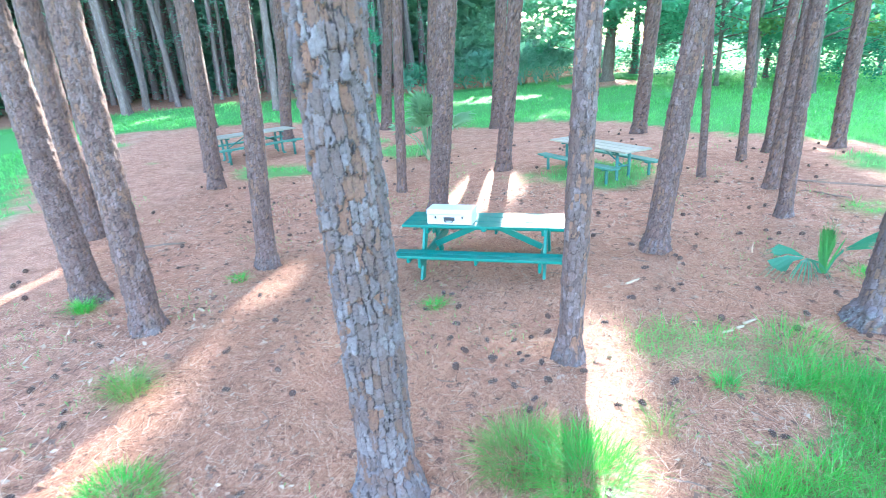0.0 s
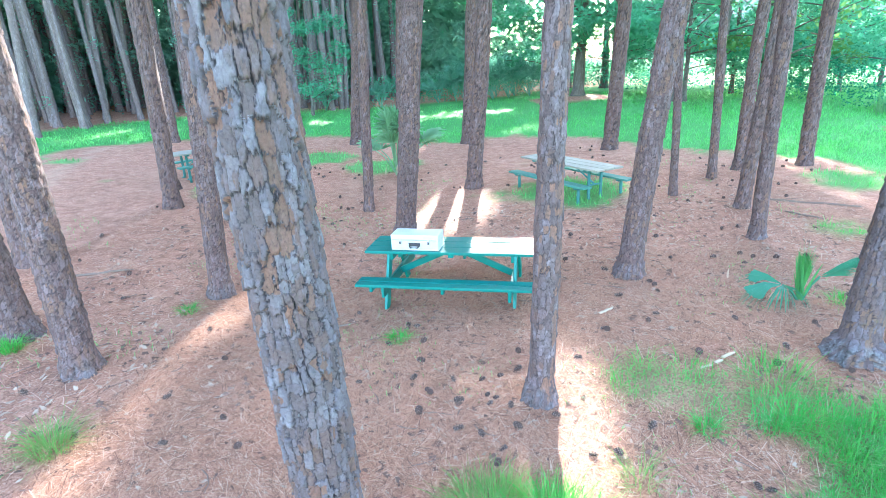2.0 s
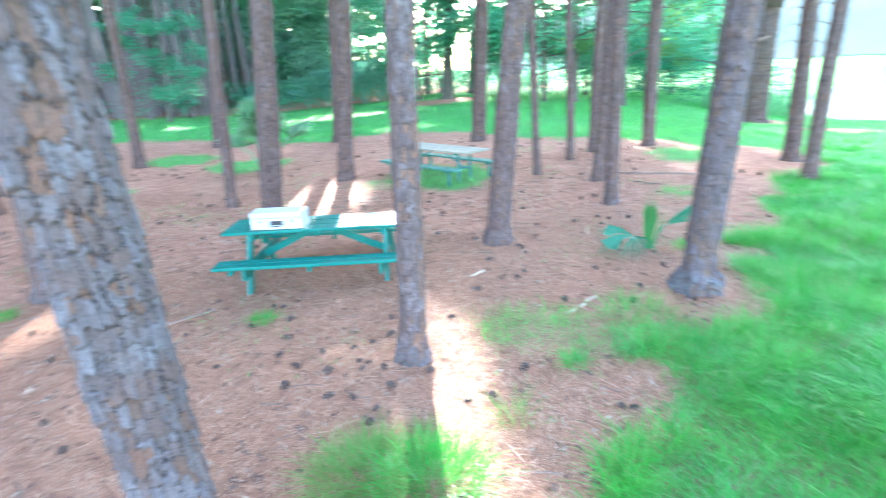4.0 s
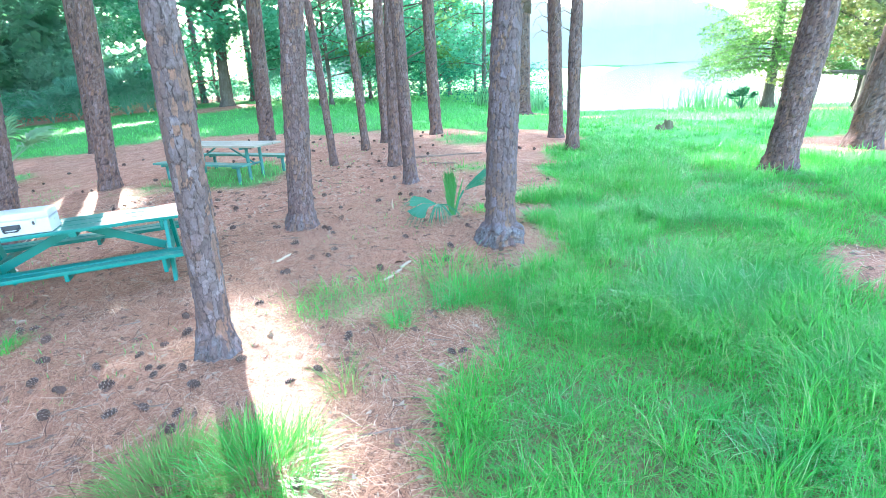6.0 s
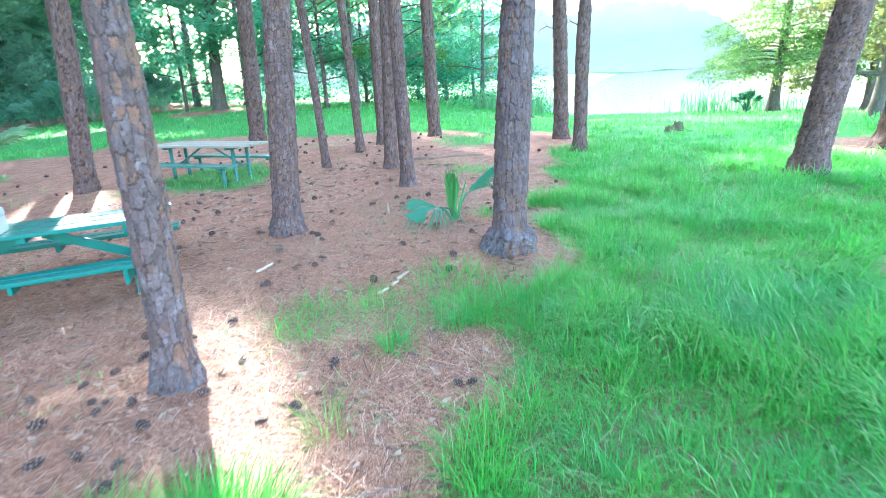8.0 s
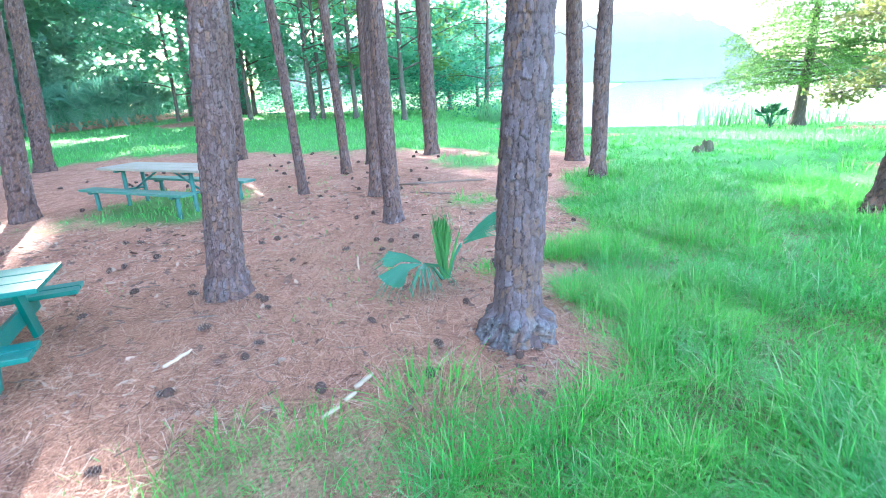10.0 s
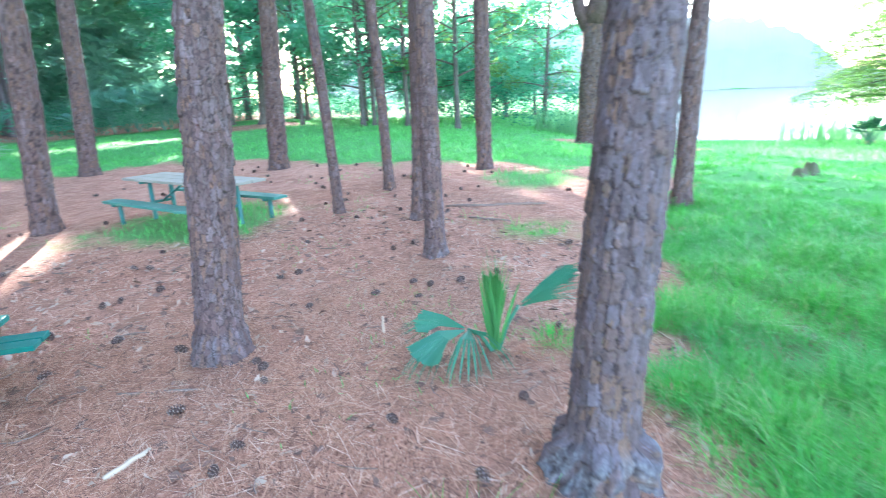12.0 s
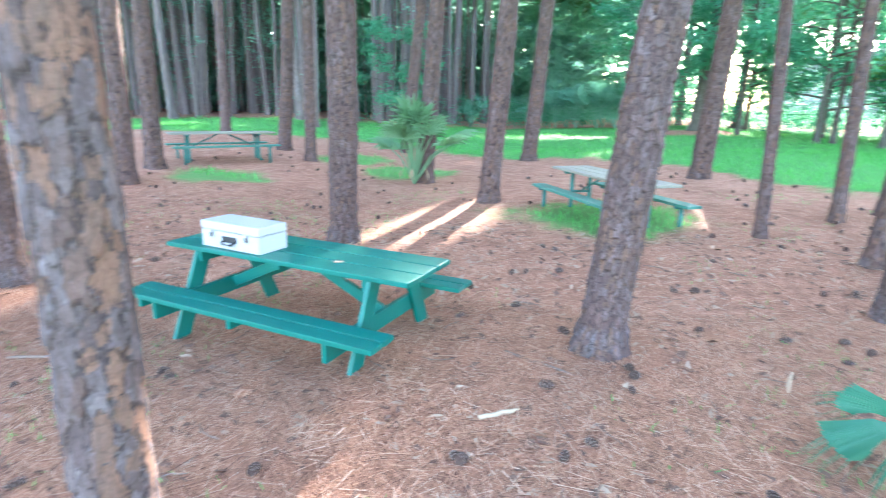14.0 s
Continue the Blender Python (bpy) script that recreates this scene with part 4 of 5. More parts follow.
# ---- litter on the floor ----
def build_needles():
    B = Buf()
    for x0, x1, y0, y1, dens, w in ((-2.8, 5.5, 2.6, 8.6, 2300, 0.0014), (-6, 8, 2.0, 14, 300, 0.0028), (-5, 3, 0.5, 4, 500, 0.002)):
        x, y = scatter(x0, x1, y0, y1, dens)
        keep = lawn_share(x, y) < 0.6 * rng.random(len(x)) + 0.15
        heap = vnoise(x * 3.0, y * 3.0, 21)
        keep &= heap + 0.5 * rng.random(len(x)) > 0.42
        x, y = x[keep], y[keep]
        n = len(x)
        a, L = rng.uniform(0, np.pi, n) + 0.6 * vnoise(x * 1.5, y * 1.5, 22), rng.uniform(0.04, 0.12, n)
        k = rng.normal(0, 0.14, n)
        p = []
        for s, t in ((-1, 0.0), (1, 0.6)):
            px, py = x + s * L * np.cos(a + s * k), y + s * L * np.sin(a + s * k)
            pz = ground_z(px, py) + 0.004 + rng.uniform(0, 0.012, n) + 0.012 * t
            for q in (-1, 1):
                p.append(np.stack([px - q * np.sin(a) * w, py + q * np.cos(a) * w, pz], axis=1))
        V = np.stack(p, axis=1).reshape(-1, 3)
        b = (B.n + 4 * np.arange(n)).tolist()
        B.v.append(V)
        for i in b:
            B.f.append((i, i + 1, i + 3, i + 2))
        B.n += 4 * n
    tagged(new("needle_litter", B.mesh("needle_litter", M_STRAW)), label="loose reddish and straw-coloured fallen pine needles", category="needle litter", kind="stuff")
    C = Buf()
    x, y = scatter(-5, 7, 2.4, 12, 60)
    keep = (lawn_share(x, y) < 0.4) & (vnoise(x * 1.5, y * 1.5, 23) > 0.35)
    x, y = x[keep], y[keep]
    n = len(x)
    a, s = rng.uniform(0, 6.28, n), rng.uniform(0.012, 0.06, n)
    c = np.stack([x, y, ground_z(x, y) + 0.012], axis=1)
    d = np.stack([np.cos(a), np.sin(a), rng.normal(0, 0.25, n)], axis=1) * s[:, None]
    e = np.stack([-np.sin(a), np.cos(a), rng.normal(0, 0.3, n)], axis=1) * (s * rng.uniform(0.15, 0.5, n))[:, None]
    C.quads(c, d, e)
    D = Buf()
    x, y = scatter(-5, 7, 2.4, 12, 26)
    keep = lawn_share(x, y) < 0.4
    x, y = x[keep], y[keep]
    n = len(x)
    a, s = rng.uniform(0, 6.28, n), rng.uniform(0.02, 0.055, n)
    D.quads(np.stack([x, y, ground_z(x, y) + 0.014], axis=1), np.stack([np.cos(a), np.sin(a), rng.normal(0, 0.2, n)], axis=1) * s[:, None],
            np.stack([-np.sin(a), np.cos(a), rng.normal(0, 0.3, n)], axis=1) * (s * rng.uniform(0.4, 0.9, n))[:, None])
    tagged(new("bark_chips", D.mesh("bark_chips", M_CHIP)), label="dark red-brown bark chips lying in the needles", category="bark litter", kind="stuff")
    tagged(new("bark_flakes", C.mesh("bark_flakes", M_PALE)), label="pale bark flakes and dry leaves strewn about", category="leaf litter", kind="stuff")


build_needles()


def cone_mesh():
    """An open pine cone lying on its side: a core and a spiral of scales."""
    B = Buf()
    L = 0.095
    B.tube([(-L / 2, 0, 0), (-L / 4, 0, 0), (L / 4, 0, 0), (L / 2, 0, 0)], [0.010, 0.020, 0.016, 0.004], 7)
    n = 42
    for i in range(n):
        t = (i + 0.5) / n
        a = i * 2.39996
        x = -L / 2 + L * t
        r = 0.037 * math.sin(math.pi * (0.12 + 0.80 * t)) ** 0.7
        d = Vector((0.35 * (t - 0.15), math.cos(a), math.sin(a))).normalized()
        s = d.cross(Vector((1, 0, 0))).normalized()
        w = 0.0135 * (1.1 - 0.5 * t)
        p = Vector((x, 0, 0))
        up = s.cross(d) * 0.0035
        tip = p + d * r
        root = p + d * r * 0.3
        B.add([tuple(root - s * w * 0.4), tuple(root + s * w * 0.4), tuple(tip + s * w + up), tuple(tip - s * w + up), tuple(tip - up)],
              [(0, 1, 2, 3), (3, 2, 4), (1, 4, 2), (0, 3, 4), (0, 4, 1)])
    me = B.mesh("pine_cone", M_CONE)
    me.materials.append(M_CONE_TIP)
    first = len(me.polygons) - 5 * n
    for i in range(n):
        me.polygons[first + 5 * i + 1].material_index = 1
    return me


CONE = cone_mesh()
CONES = [(0.21, 5.66), (0.28, 5.11), (0.64, 4.82), (0.62, 5.56), (0.66, 5.2), (0.94, 5.26), (1.1, 5.55), (0.95, 5.12), (1.14, 5.05), (0.3, 6.37), (0.21, 6.77), (-0.58, 7.3), (0.94, 4.35), (1.52, 4.86),
         (1.71, 4.36), (1.92, 4.37), (2.29, 4.63), (1.94, 5.77), (2.38, 6.24), (3.03, 6.50), (4.55, 6.0), (4.07, 9.2), (-1.33, 4.8), (-2.28, 5.5), (3.88, 9.2), (2.43, 9.58), (2.28, 9.52), (4.92, 8.21),
         (5.3, 7.96), (5.02, 8.05), (4.51, 8.17), (3.82, 6.25), (3.33, 7.33), (2.89, 6.36), (2.35, 6.25), (4.48, 10.33), (1.98, 8.16), (0.1, 6.81), (-0.78, 6.45), (4.8, 7.86), (1.02, 5.2), (-2.4, 6.9)]
crng = random.Random(4)
places = list(CONES)
while len(places) < 230:
    x, y = crng.uniform(-6.5, 9.0), crng.uniform(3.4, 18)
    if float(lawn_share(x, y)) < 0.2 and all(math.hypot(x - gx, y - gy) > gd * 0.6 + 0.08 for gx, gy, gd, _, _ in GROVE) and not (-0.8 < x < 2.2 and 6.6 < y < 8.8):
        places.append((x, y))
for x, y in places:
    ob = new("pine_cone", CONE)
    s = crng.uniform(0.65, 1.02)
    ob.matrix_world = pose(x, y, gz(x, y) + 0.026 * s, crng.uniform(0, 360), crng.choice([0, 8, -12, 25, 60]), crng.uniform(0, 360)) @ Matrix.Scale(s, 4)
    tagged(ob, label="dark brown open pine cone on the needle litter", category="pine cone", group="fallen pine cones")


def stick(name, pts, r, material, label):
    P = [(x, y, gz(x, y) + r * 0.8) for x, y in pts]
    P = [Vector(P[0]).lerp(Vector(P[-1]), i / 5) + Vector((0.02 * math.sin(3 * i + pts[0][0] * 9), 0.02 * math.cos(4 * i), 0.008 * math.sin(i * 2))) * min(1.0, 1.2 * math.dist(pts[0], pts[-1])) for i in range(6)]
    tagged(new(name, Buf().tube([tuple(p) for p in P], [r * k for k in (0.8, 1.0, 0.95, 1.0, 0.85, 0.6)], 7).mesh(name, material, True)), label=label, category="stick")


stick("broken_branch", [(2.40, 6.62), (2.62, 6.77)], 0.018, M_STICK, "pale broken piece of branch on the needles")
stick("broken_branch", [(3.336, 5.555), (3.488, 5.61)], 0.017, M_STICK, "pale peeled stick lying on the needles")
stick("broken_branch", [(3.231, 5.48), (3.317, 5.51)], 0.016, M_STICK, "pale peeled stick lying on the needles")
stick("broken_branch", [(3.05, 5.41), (3.184, 5.445)], 0.015, M_STICK, "pale peeled stick lying on the needles")
stick("fallen_branch", [(6.75, 10.75), (7.9, 9.85)], 0.022, M_TWIG, "long grey fallen branch on the floor")
stick("fallen_branch", [(6.65, 9.95), (6.95, 9.40)], 0.014, M_TWIG, "thin grey fallen twig on the floor")
stick("fallen_branch", [(2.45, 7.50), (2.95, 7.25)], 0.012, M_TWIG, "thin curved twig on the needles")
stick("fallen_branch", [(-1.25, 6.75), (-0.55, 7.05)], 0.014, M_TWIG, "thin grey fallen twig on the floor")
stick("fallen_branch", [(1.85, 3.55), (2.1, 3.45)], 0.01, M_TWIG, "thin dark twig beside the grass")
stick("fallen_branch", [(-5.2, 8.6), (-4.4, 8.9)], 0.02, M_TWIG, "grey fallen branch on the needles")


def build_twigs():
    """Thin dead twigs strewn over the needle floor."""
    B = Buf()
    x, y = scatter(-5, 7.5, 2.6, 11.5, 2.6)
    for px, py in zip(x, y):
        if float(lawn_share(px, py)) > 0.35:
            continue
        a, L, r, k = rng.uniform(0, 6.28), rng.uniform(0.06, 0.32), rng.uniform(0.0025, 0.006), rng.normal(0, 0.28)
        pts = []
        for t in (-1, -0.35, 0.35, 1):
            qx, qy = px + math.cos(a + k * t) * L * t * 0.5, py + math.sin(a + k * t) * L * t * 0.5
            pts.append((qx, qy, gz(qx, qy) + r + 0.01 + 0.012 * rng.random()))
        B.tube(pts, [r, r, r * 0.9, r * 0.6], 4)
    tagged(new("dead_twigs", B.mesh("dead_twigs", M_TWIG)), label="thin grey-brown twigs strewn on the needles", category="twigs", kind="stuff")


build_twigs()


# ---- palms ----
def fan_leaf(B, hub, axis, normal, radius, spread, n=26, droop=0.15, fold=0.5, cut=0.34):
    """One pleated fan: joined near the hub, parting into pointed fingers."""
    hub, axis, normal = Vector(hub), Vector(axis).normalized(), Vector(normal)
    side = axis.cross(normal).normalized()
    normal = side.cross(axis).normalized()
    down = Vector((0, 0, 1))

    def at(a, t, lift, L):
        d = axis * math.cos(a) + side * math.sin(a)
        return tuple(hub + d * L * t + normal * (0.06 * radius * math.sin(t * 2) + lift) - down * droop * radius * t ** 2.4)
    step = spread / n
    V, F = [], []
    w = step * radius * 0.5
    for i in range(n + 1):
        a = spread * (i / n - 0.5)
        V += [at(a, t, -fold * w * t, radius) for t in (0.04, cut * 0.5, cut)]
    for i in range(n):
        a = spread * ((i + 0.5) / n - 0.5)
        L = radius * (1 - 0.22 * abs(a) / max(spread / 2, 0.01)) * (0.92 + 0.12 * ((i * 7) % 5) / 4)
        k = len(V)
        V += [at(a, t, fold * w * t, L if t > 0.6 else radius) for t in (0.04, cut * 0.5, cut * 1.06)]
        V += [at(a - step * 0.27, 0.68, -0.004, L), at(a, 0.68, fold * w * 0.5, L), at(a + step * 0.27, 0.68, -0.004, L), at(a + 0.1 * step, 1.0, -0.01 - 0.05 * radius * ((i * 5) % 3), L)]
        l, r = 3 * i, 3 * i + 3
        F += [(l, k, k + 1, l + 1), (l + 1, k + 1, k + 2, l + 2), (k, r, r + 1, k + 1), (k + 1, r + 1, r + 2, k + 2),
              (l + 2, k + 2, k + 4, k + 3), (k + 2, r + 2, k + 5, k + 4), (k + 3, k + 4, k + 6), (k + 4, k + 5, k + 6)]
    B.add(V, F)


def young_palmetto(x, y, rz):
    z = gz(x, y)
    p = thing("palmetto", (x, y, z), rz, label="young palmetto with one upright and drooping green fans", category="palm")
    p.scale = (1.24, 1.24, 1.24)
    q = random.Random(12)

    def frond(root, hub, axis, normal, radius, spread, n, droop, material=M_PALM, fold=0.5, cut=0.45):
        B = Buf()
        r, h = Vector(root), Vector(hub)
        mid = (r + h) / 2 + Vector((0, 0, 0.04))
        B.tube([tuple(r), tuple(mid), tuple(h)], [0.012, 0.010, 0.008], 6)
        fan_leaf(B, hub, axis, normal, radius, spread, n, droop, fold, cut)
        part("frond", B, material, p)

    def blade(root, d, L, w, bend, material, name):
        """One narrow keeled leaf finger, bowing outwards."""
        r0, d = Vector(root), Vector(d).normalized()
        s = d.cross(Vector((0.2, 1, 0.3))).normalized()
        n = s.cross(d)
        P = [(r0 + d * L * t + Vector(bend) * t * t, w * u) for t, u in ((0, 0.5), (0.35, 1.0), (0.75, 0.8), (1.0, 0.05))]
        V = [tuple(c + s * u * e + n * 0.4 * u * abs(e)) for c, u in P for e in (-1, 0, 1)]
        B = Buf()
        B.add(V, [(3 * i + e, 3 * i + e + 1, 3 * i + e + 4, 3 * i + e + 3) for i in range(3) for e in (0, 1)])
        part(name, B, material, p)
    # upright leaf, still half folded, and the loose fingers standing round it
    frond((0, 0, -0.02), (0.0, 0.0, 0.05), (-0.05, 0.02, 1), (0.25, -0.95, 0.1), 0.58, 0.30, 10, 0.0, M_SPEAR, 0.9, 0.72)
    frond((0.01, 0.02, -0.02), (0.01, 0.03, 0.05), (0.09, 0.06, 1), (-0.4, -0.9, 0.1), 0.52, 0.30, 9, 0.0, M_SPEAR, 0.9, 0.6)
    for k in range(22):
        t = q.uniform(-0.16, 0.24)
        blade((q.uniform(-0.03, 0.03), q.uniform(-0.03, 0.03), -0.02), (t, q.uniform(-0.1, 0.1), 1), q.uniform(0.25, 0.54), q.uniform(0.006, 0.012), (0.12 * t, 0, 0), M_SPEAR, "spear_leaf")
    # fan held out to one side, half folded along its middle
    frond((0.02, 0, 0), (0.13, 0.02, 0.27), (0.84, 0.12, 0.56), (-0.35, -0.62, 0.7), 0.54, 0.36, 12, 0.10, M_PALM, 0.8, 0.7)
    frond((0.02, 0, 0), (0.13, 0.01, 0.26), (0.88, 0.0, 0.44), (-0.2, -0.9, 0.4), 0.44, 0.34, 8, 0.12, M_PALM, 0.7, 0.45)
    # low fans drooping on to the needles
    frond((-0.02, 0, 0), (-0.15, -0.02, 0.14), (-0.9, 0.0, 0.34), (0.15, -0.5, 0.85), 0.46, 0.5, 10, 0.36, M_PALM, 0.7, 0.7)
    frond((-0.01, -0.02, 0), (-0.15, -0.05, 0.15), (-0.62, -0.70, 0.16), (-0.2, -0.5, 0.85), 0.52, 0.52, 11, 0.46, M_PALM, 0.6, 0.75)
    for k in range(13):
        a = -1.9 + 1.5 * k / 12
        L = q.uniform(0.24, 0.42)
        blade((-0.14, -0.05, 0.15), (math.cos(a), math.sin(a), 0.25), L, q.uniform(0.006, 0.010), (0, 0, -0.24), M_PALM, "frond_finger")
    for k in range(12):
        a = q.uniform(-1.3, 0.5)
        blade((0.05, -0.02, 0.0), (math.cos(a), math.sin(a), 0.42), q.uniform(0.25, 0.5), 0.003, (0, 0, -0.17), M_STRAW, "dry_finger")
    part("dry_tip", Buf().tube([(-0.62, -0.06, 0.13), (-0.625, -0.06, 0.18), (-0.62, -0.055, 0.23)], [0.006, 0.010, 0.004], 7), M_PALE, p, "small whitish tip of a dry frond")
    return p


young_palmetto(4.78, 6.63, -36)


def fan_palm(x, y, r, n, label, seed, name="fan_palm", leaf=None):
    p = thing(name, (x, y, gz(x, y)), label=label, category="palm", group="fan palms")
    q = random.Random(seed)
    for i in range(n):
        a = i * 2.4 + q.uniform(-0.3, 0.3)
        el = q.uniform(0.5, 1.5)
        d = Vector((math.cos(a) * math.cos(el), math.sin(a) * math.cos(el), math.sin(el)))
        hub = d * r * q.uniform(0.45, 0.75) + Vector((0, 0, 0.25 * r))
        B = Buf()
        B.tube([(0, 0, 0.02), tuple(hub * 0.55 + Vector((0, 0, 0.1 * r))), tuple(hub)], [0.022, 0.016, 0.012], 5)
        fan_leaf(B, hub, d + Vector((0, 0, -0.05)), Vector((-d.x * 0.6, -d.y * 0.6, 1)), r * q.uniform(0.40, 0.55), 2.9, 12, 0.12, 0.9, 0.26)
        part("frond", B, leaf or M_PALM, p)
    B = Buf()
    for i in range(4):
        a = i * 1.6
        d = Vector((math.cos(a), math.sin(a), 0))
        fan_leaf(B, d * r * 0.16 + Vector((0, 0, 0.27 * r)), d * 0.4 + Vector((0, 0, -1)), d, r * 0.22, 0.7, 8, 0.1)
    part("dead_fronds", B, M_ROOTLEAF, p, "dry brown hanging fronds")
    return p


fan_palm(-0.62, 15.7, 1.5, 22, "bushy light green fan palm with a few dry fronds", 3, leaf=M_PALM_PALE)


# ---- woods, lakeside ----
def leaf_cloud(B, centres, radii, per, size, flat=0.6, origin=None, width=0.45):
    c = np.repeat(np.asarray(centres, dtype=float), per, axis=0)
    r = np.repeat(np.asarray(radii, dtype=float), per)[:, None]
    o = unit(len(c)) * r * rng.random((len(c), 1)) ** 0.45
    o[:, 2] *= flat
    d = unit(len(c))
    d[:, 2] = d[:, 2] * 0.6 - 0.25
    s = size * rng.uniform(0.6, 1.4, (len(c), 1))
    side = np.cross(d, unit(len(c)))
    side /= np.linalg.norm(side, axis=1)[:, None] + 1e-9
    c = c + o
    if origin is not None:
        k = ~lit(c + np.array(origin))
        c, d, s, side = c[k], d[k], s[k], side[k]
    B.quads(c, d * s, side * s * width)
    return B


def limb(B, p, d, L, r, sides=6, sag=0.0):
    p, d = np.asarray(p, dtype=float), np.asarray(d, dtype=float)
    d = d / np.linalg.norm(d)
    pts = [p + d * L * t + np.array([0.06 * L * math.sin(5 * t + p[0]), 0.06 * L * math.cos(4 * t + p[1]), -sag * L * t * t]) * t for t in (0, 0.3, 0.65, 1.0)]
    B.tube(pts, [r, r * 0.75, r * 0.5, r * 0.2], sides)
    return pts


def broadleaf_tree(x, y, dia, height, crown_low, spread, seed, leaf, label, lean=(0.0, 0.0), size=0.11, clumps=60, per=60, bark=None, name="broadleaf_tree", group=""):
    q = random.Random(seed)
    z = gz(x, y)
    tree = thing(name, (x, y, z), label=label, category="tree", group=group)
    part("trunk", trunk_mesh("trunk", dia / 2, height * 0.8, lean, seed, 0, bark or M_BARK_OAK, 0.3, 0.5), None, tree)
    ends, rad = [], []
    for k in range(max(6, clumps // 6)):
        B = Buf()
        h = crown_low + (height * 0.8 - crown_low) * (k + 0.5) / max(6, clumps // 6)
        a = k * 2.4 + q.uniform(-0.4, 0.4)
        full = math.sin(math.pi * min(0.96, 0.22 + 0.74 * (h - crown_low) / (height - crown_low)))
        L = spread * (0.55 + 0.5 * full) * q.uniform(0.75, 1.1)
        pts = limb(B, axis_at(lean, h), (math.cos(a), math.sin(a), q.uniform(0.1, 0.7)), L, dia * 0.22 * (1.1 - h / height), sag=0.15)
        for j in range(6):
            t = 0.35 + 0.65 * (j + 1) / 6
            e = pts[1] * (1 - t) + pts[3] * t
            ends.append(e + np.array([q.uniform(-1, 1), q.uniform(-1, 1), q.uniform(-0.5, 0.6)]) * spread * 0.22)
            rad.append(spread * q.uniform(0.17, 0.30))
        part("limb", B, bark or M_BARK_OAK, tree, smooth=True)
    part("crown", leaf_cloud(Buf(), ends, rad, per, size, origin=None if x > 16 and y < 15 else (x, y, z)), leaf, tree)
    return tree


# great oak at the wood's edge and its neighbour
broadleaf_tree(9.0, 34.3, 0.72, 13, 4.0, 5.5, 41, M_LEAF_HAZY, "dark-barked oak with forking limbs at the wood edge", (0.05, 0.0), 0.14, 90, 70, name="oak_tree")
broadleaf_tree(13.0, 42.5, 0.6, 12, 3.6, 4.5, 42, M_LEAF_HAZY, "dark oak standing behind the lawn", (0.0, 0.0), 0.15, 70, 60, name="oak_tree")
# leafy young trees along the lawn
for k, (x, y, dia, h, low, sp) in enumerate([(12.1, 28.0, 0.24, 15, 2.0, 3.6), (12.9, 28.6, 0.22, 15, 2.0, 3.6), (13.9, 27.0, 0.24, 16, 1.9, 3.8), (15.0, 24.3, 0.24, 15, 1.9, 3.0), (10.2, 31.5, 0.22, 14, 2.3, 3.4), (16.8, 29.5, 0.25, 16, 1.5, 3.8), (18.6, 27.5, 0.22, 14, 1.3, 3.2), (7.6, 36.2, 0.2, 12, 1.2, 3.4), (17.8, 33.5, 0.25, 15, 1.0, 4.0), (21.5, 31.5, 0.25, 14, 0.8, 3.8), (14.2, 33.0, 0.25, 15, 1.0, 4.0), (24.5, 34.0, 0.25, 14, 0.6, 4.2), (11.6, 35.5, 0.25, 15, 1.0, 4.0), (26.0, 40.0, 0.28, 14, 0.4, 4.2), (30.0, 44.0, 0.28, 13, 0.3, 4.4), (28.5, 36.0, 0.26, 12, 0.3, 3.8), (35.0, 49.0, 0.3, 14, 0.3, 4.6)]):
    broadleaf_tree(x, y, dia, h, low, sp, 50 + k, M_LEAF if k != 3 else M_LEAF_YOUNG, "leafy emerald-green tree with low hanging foliage", (0.0, 0.0), 0.135, 132, 50, group="leafy trees by the lawn")
# pond cypresses on the shore


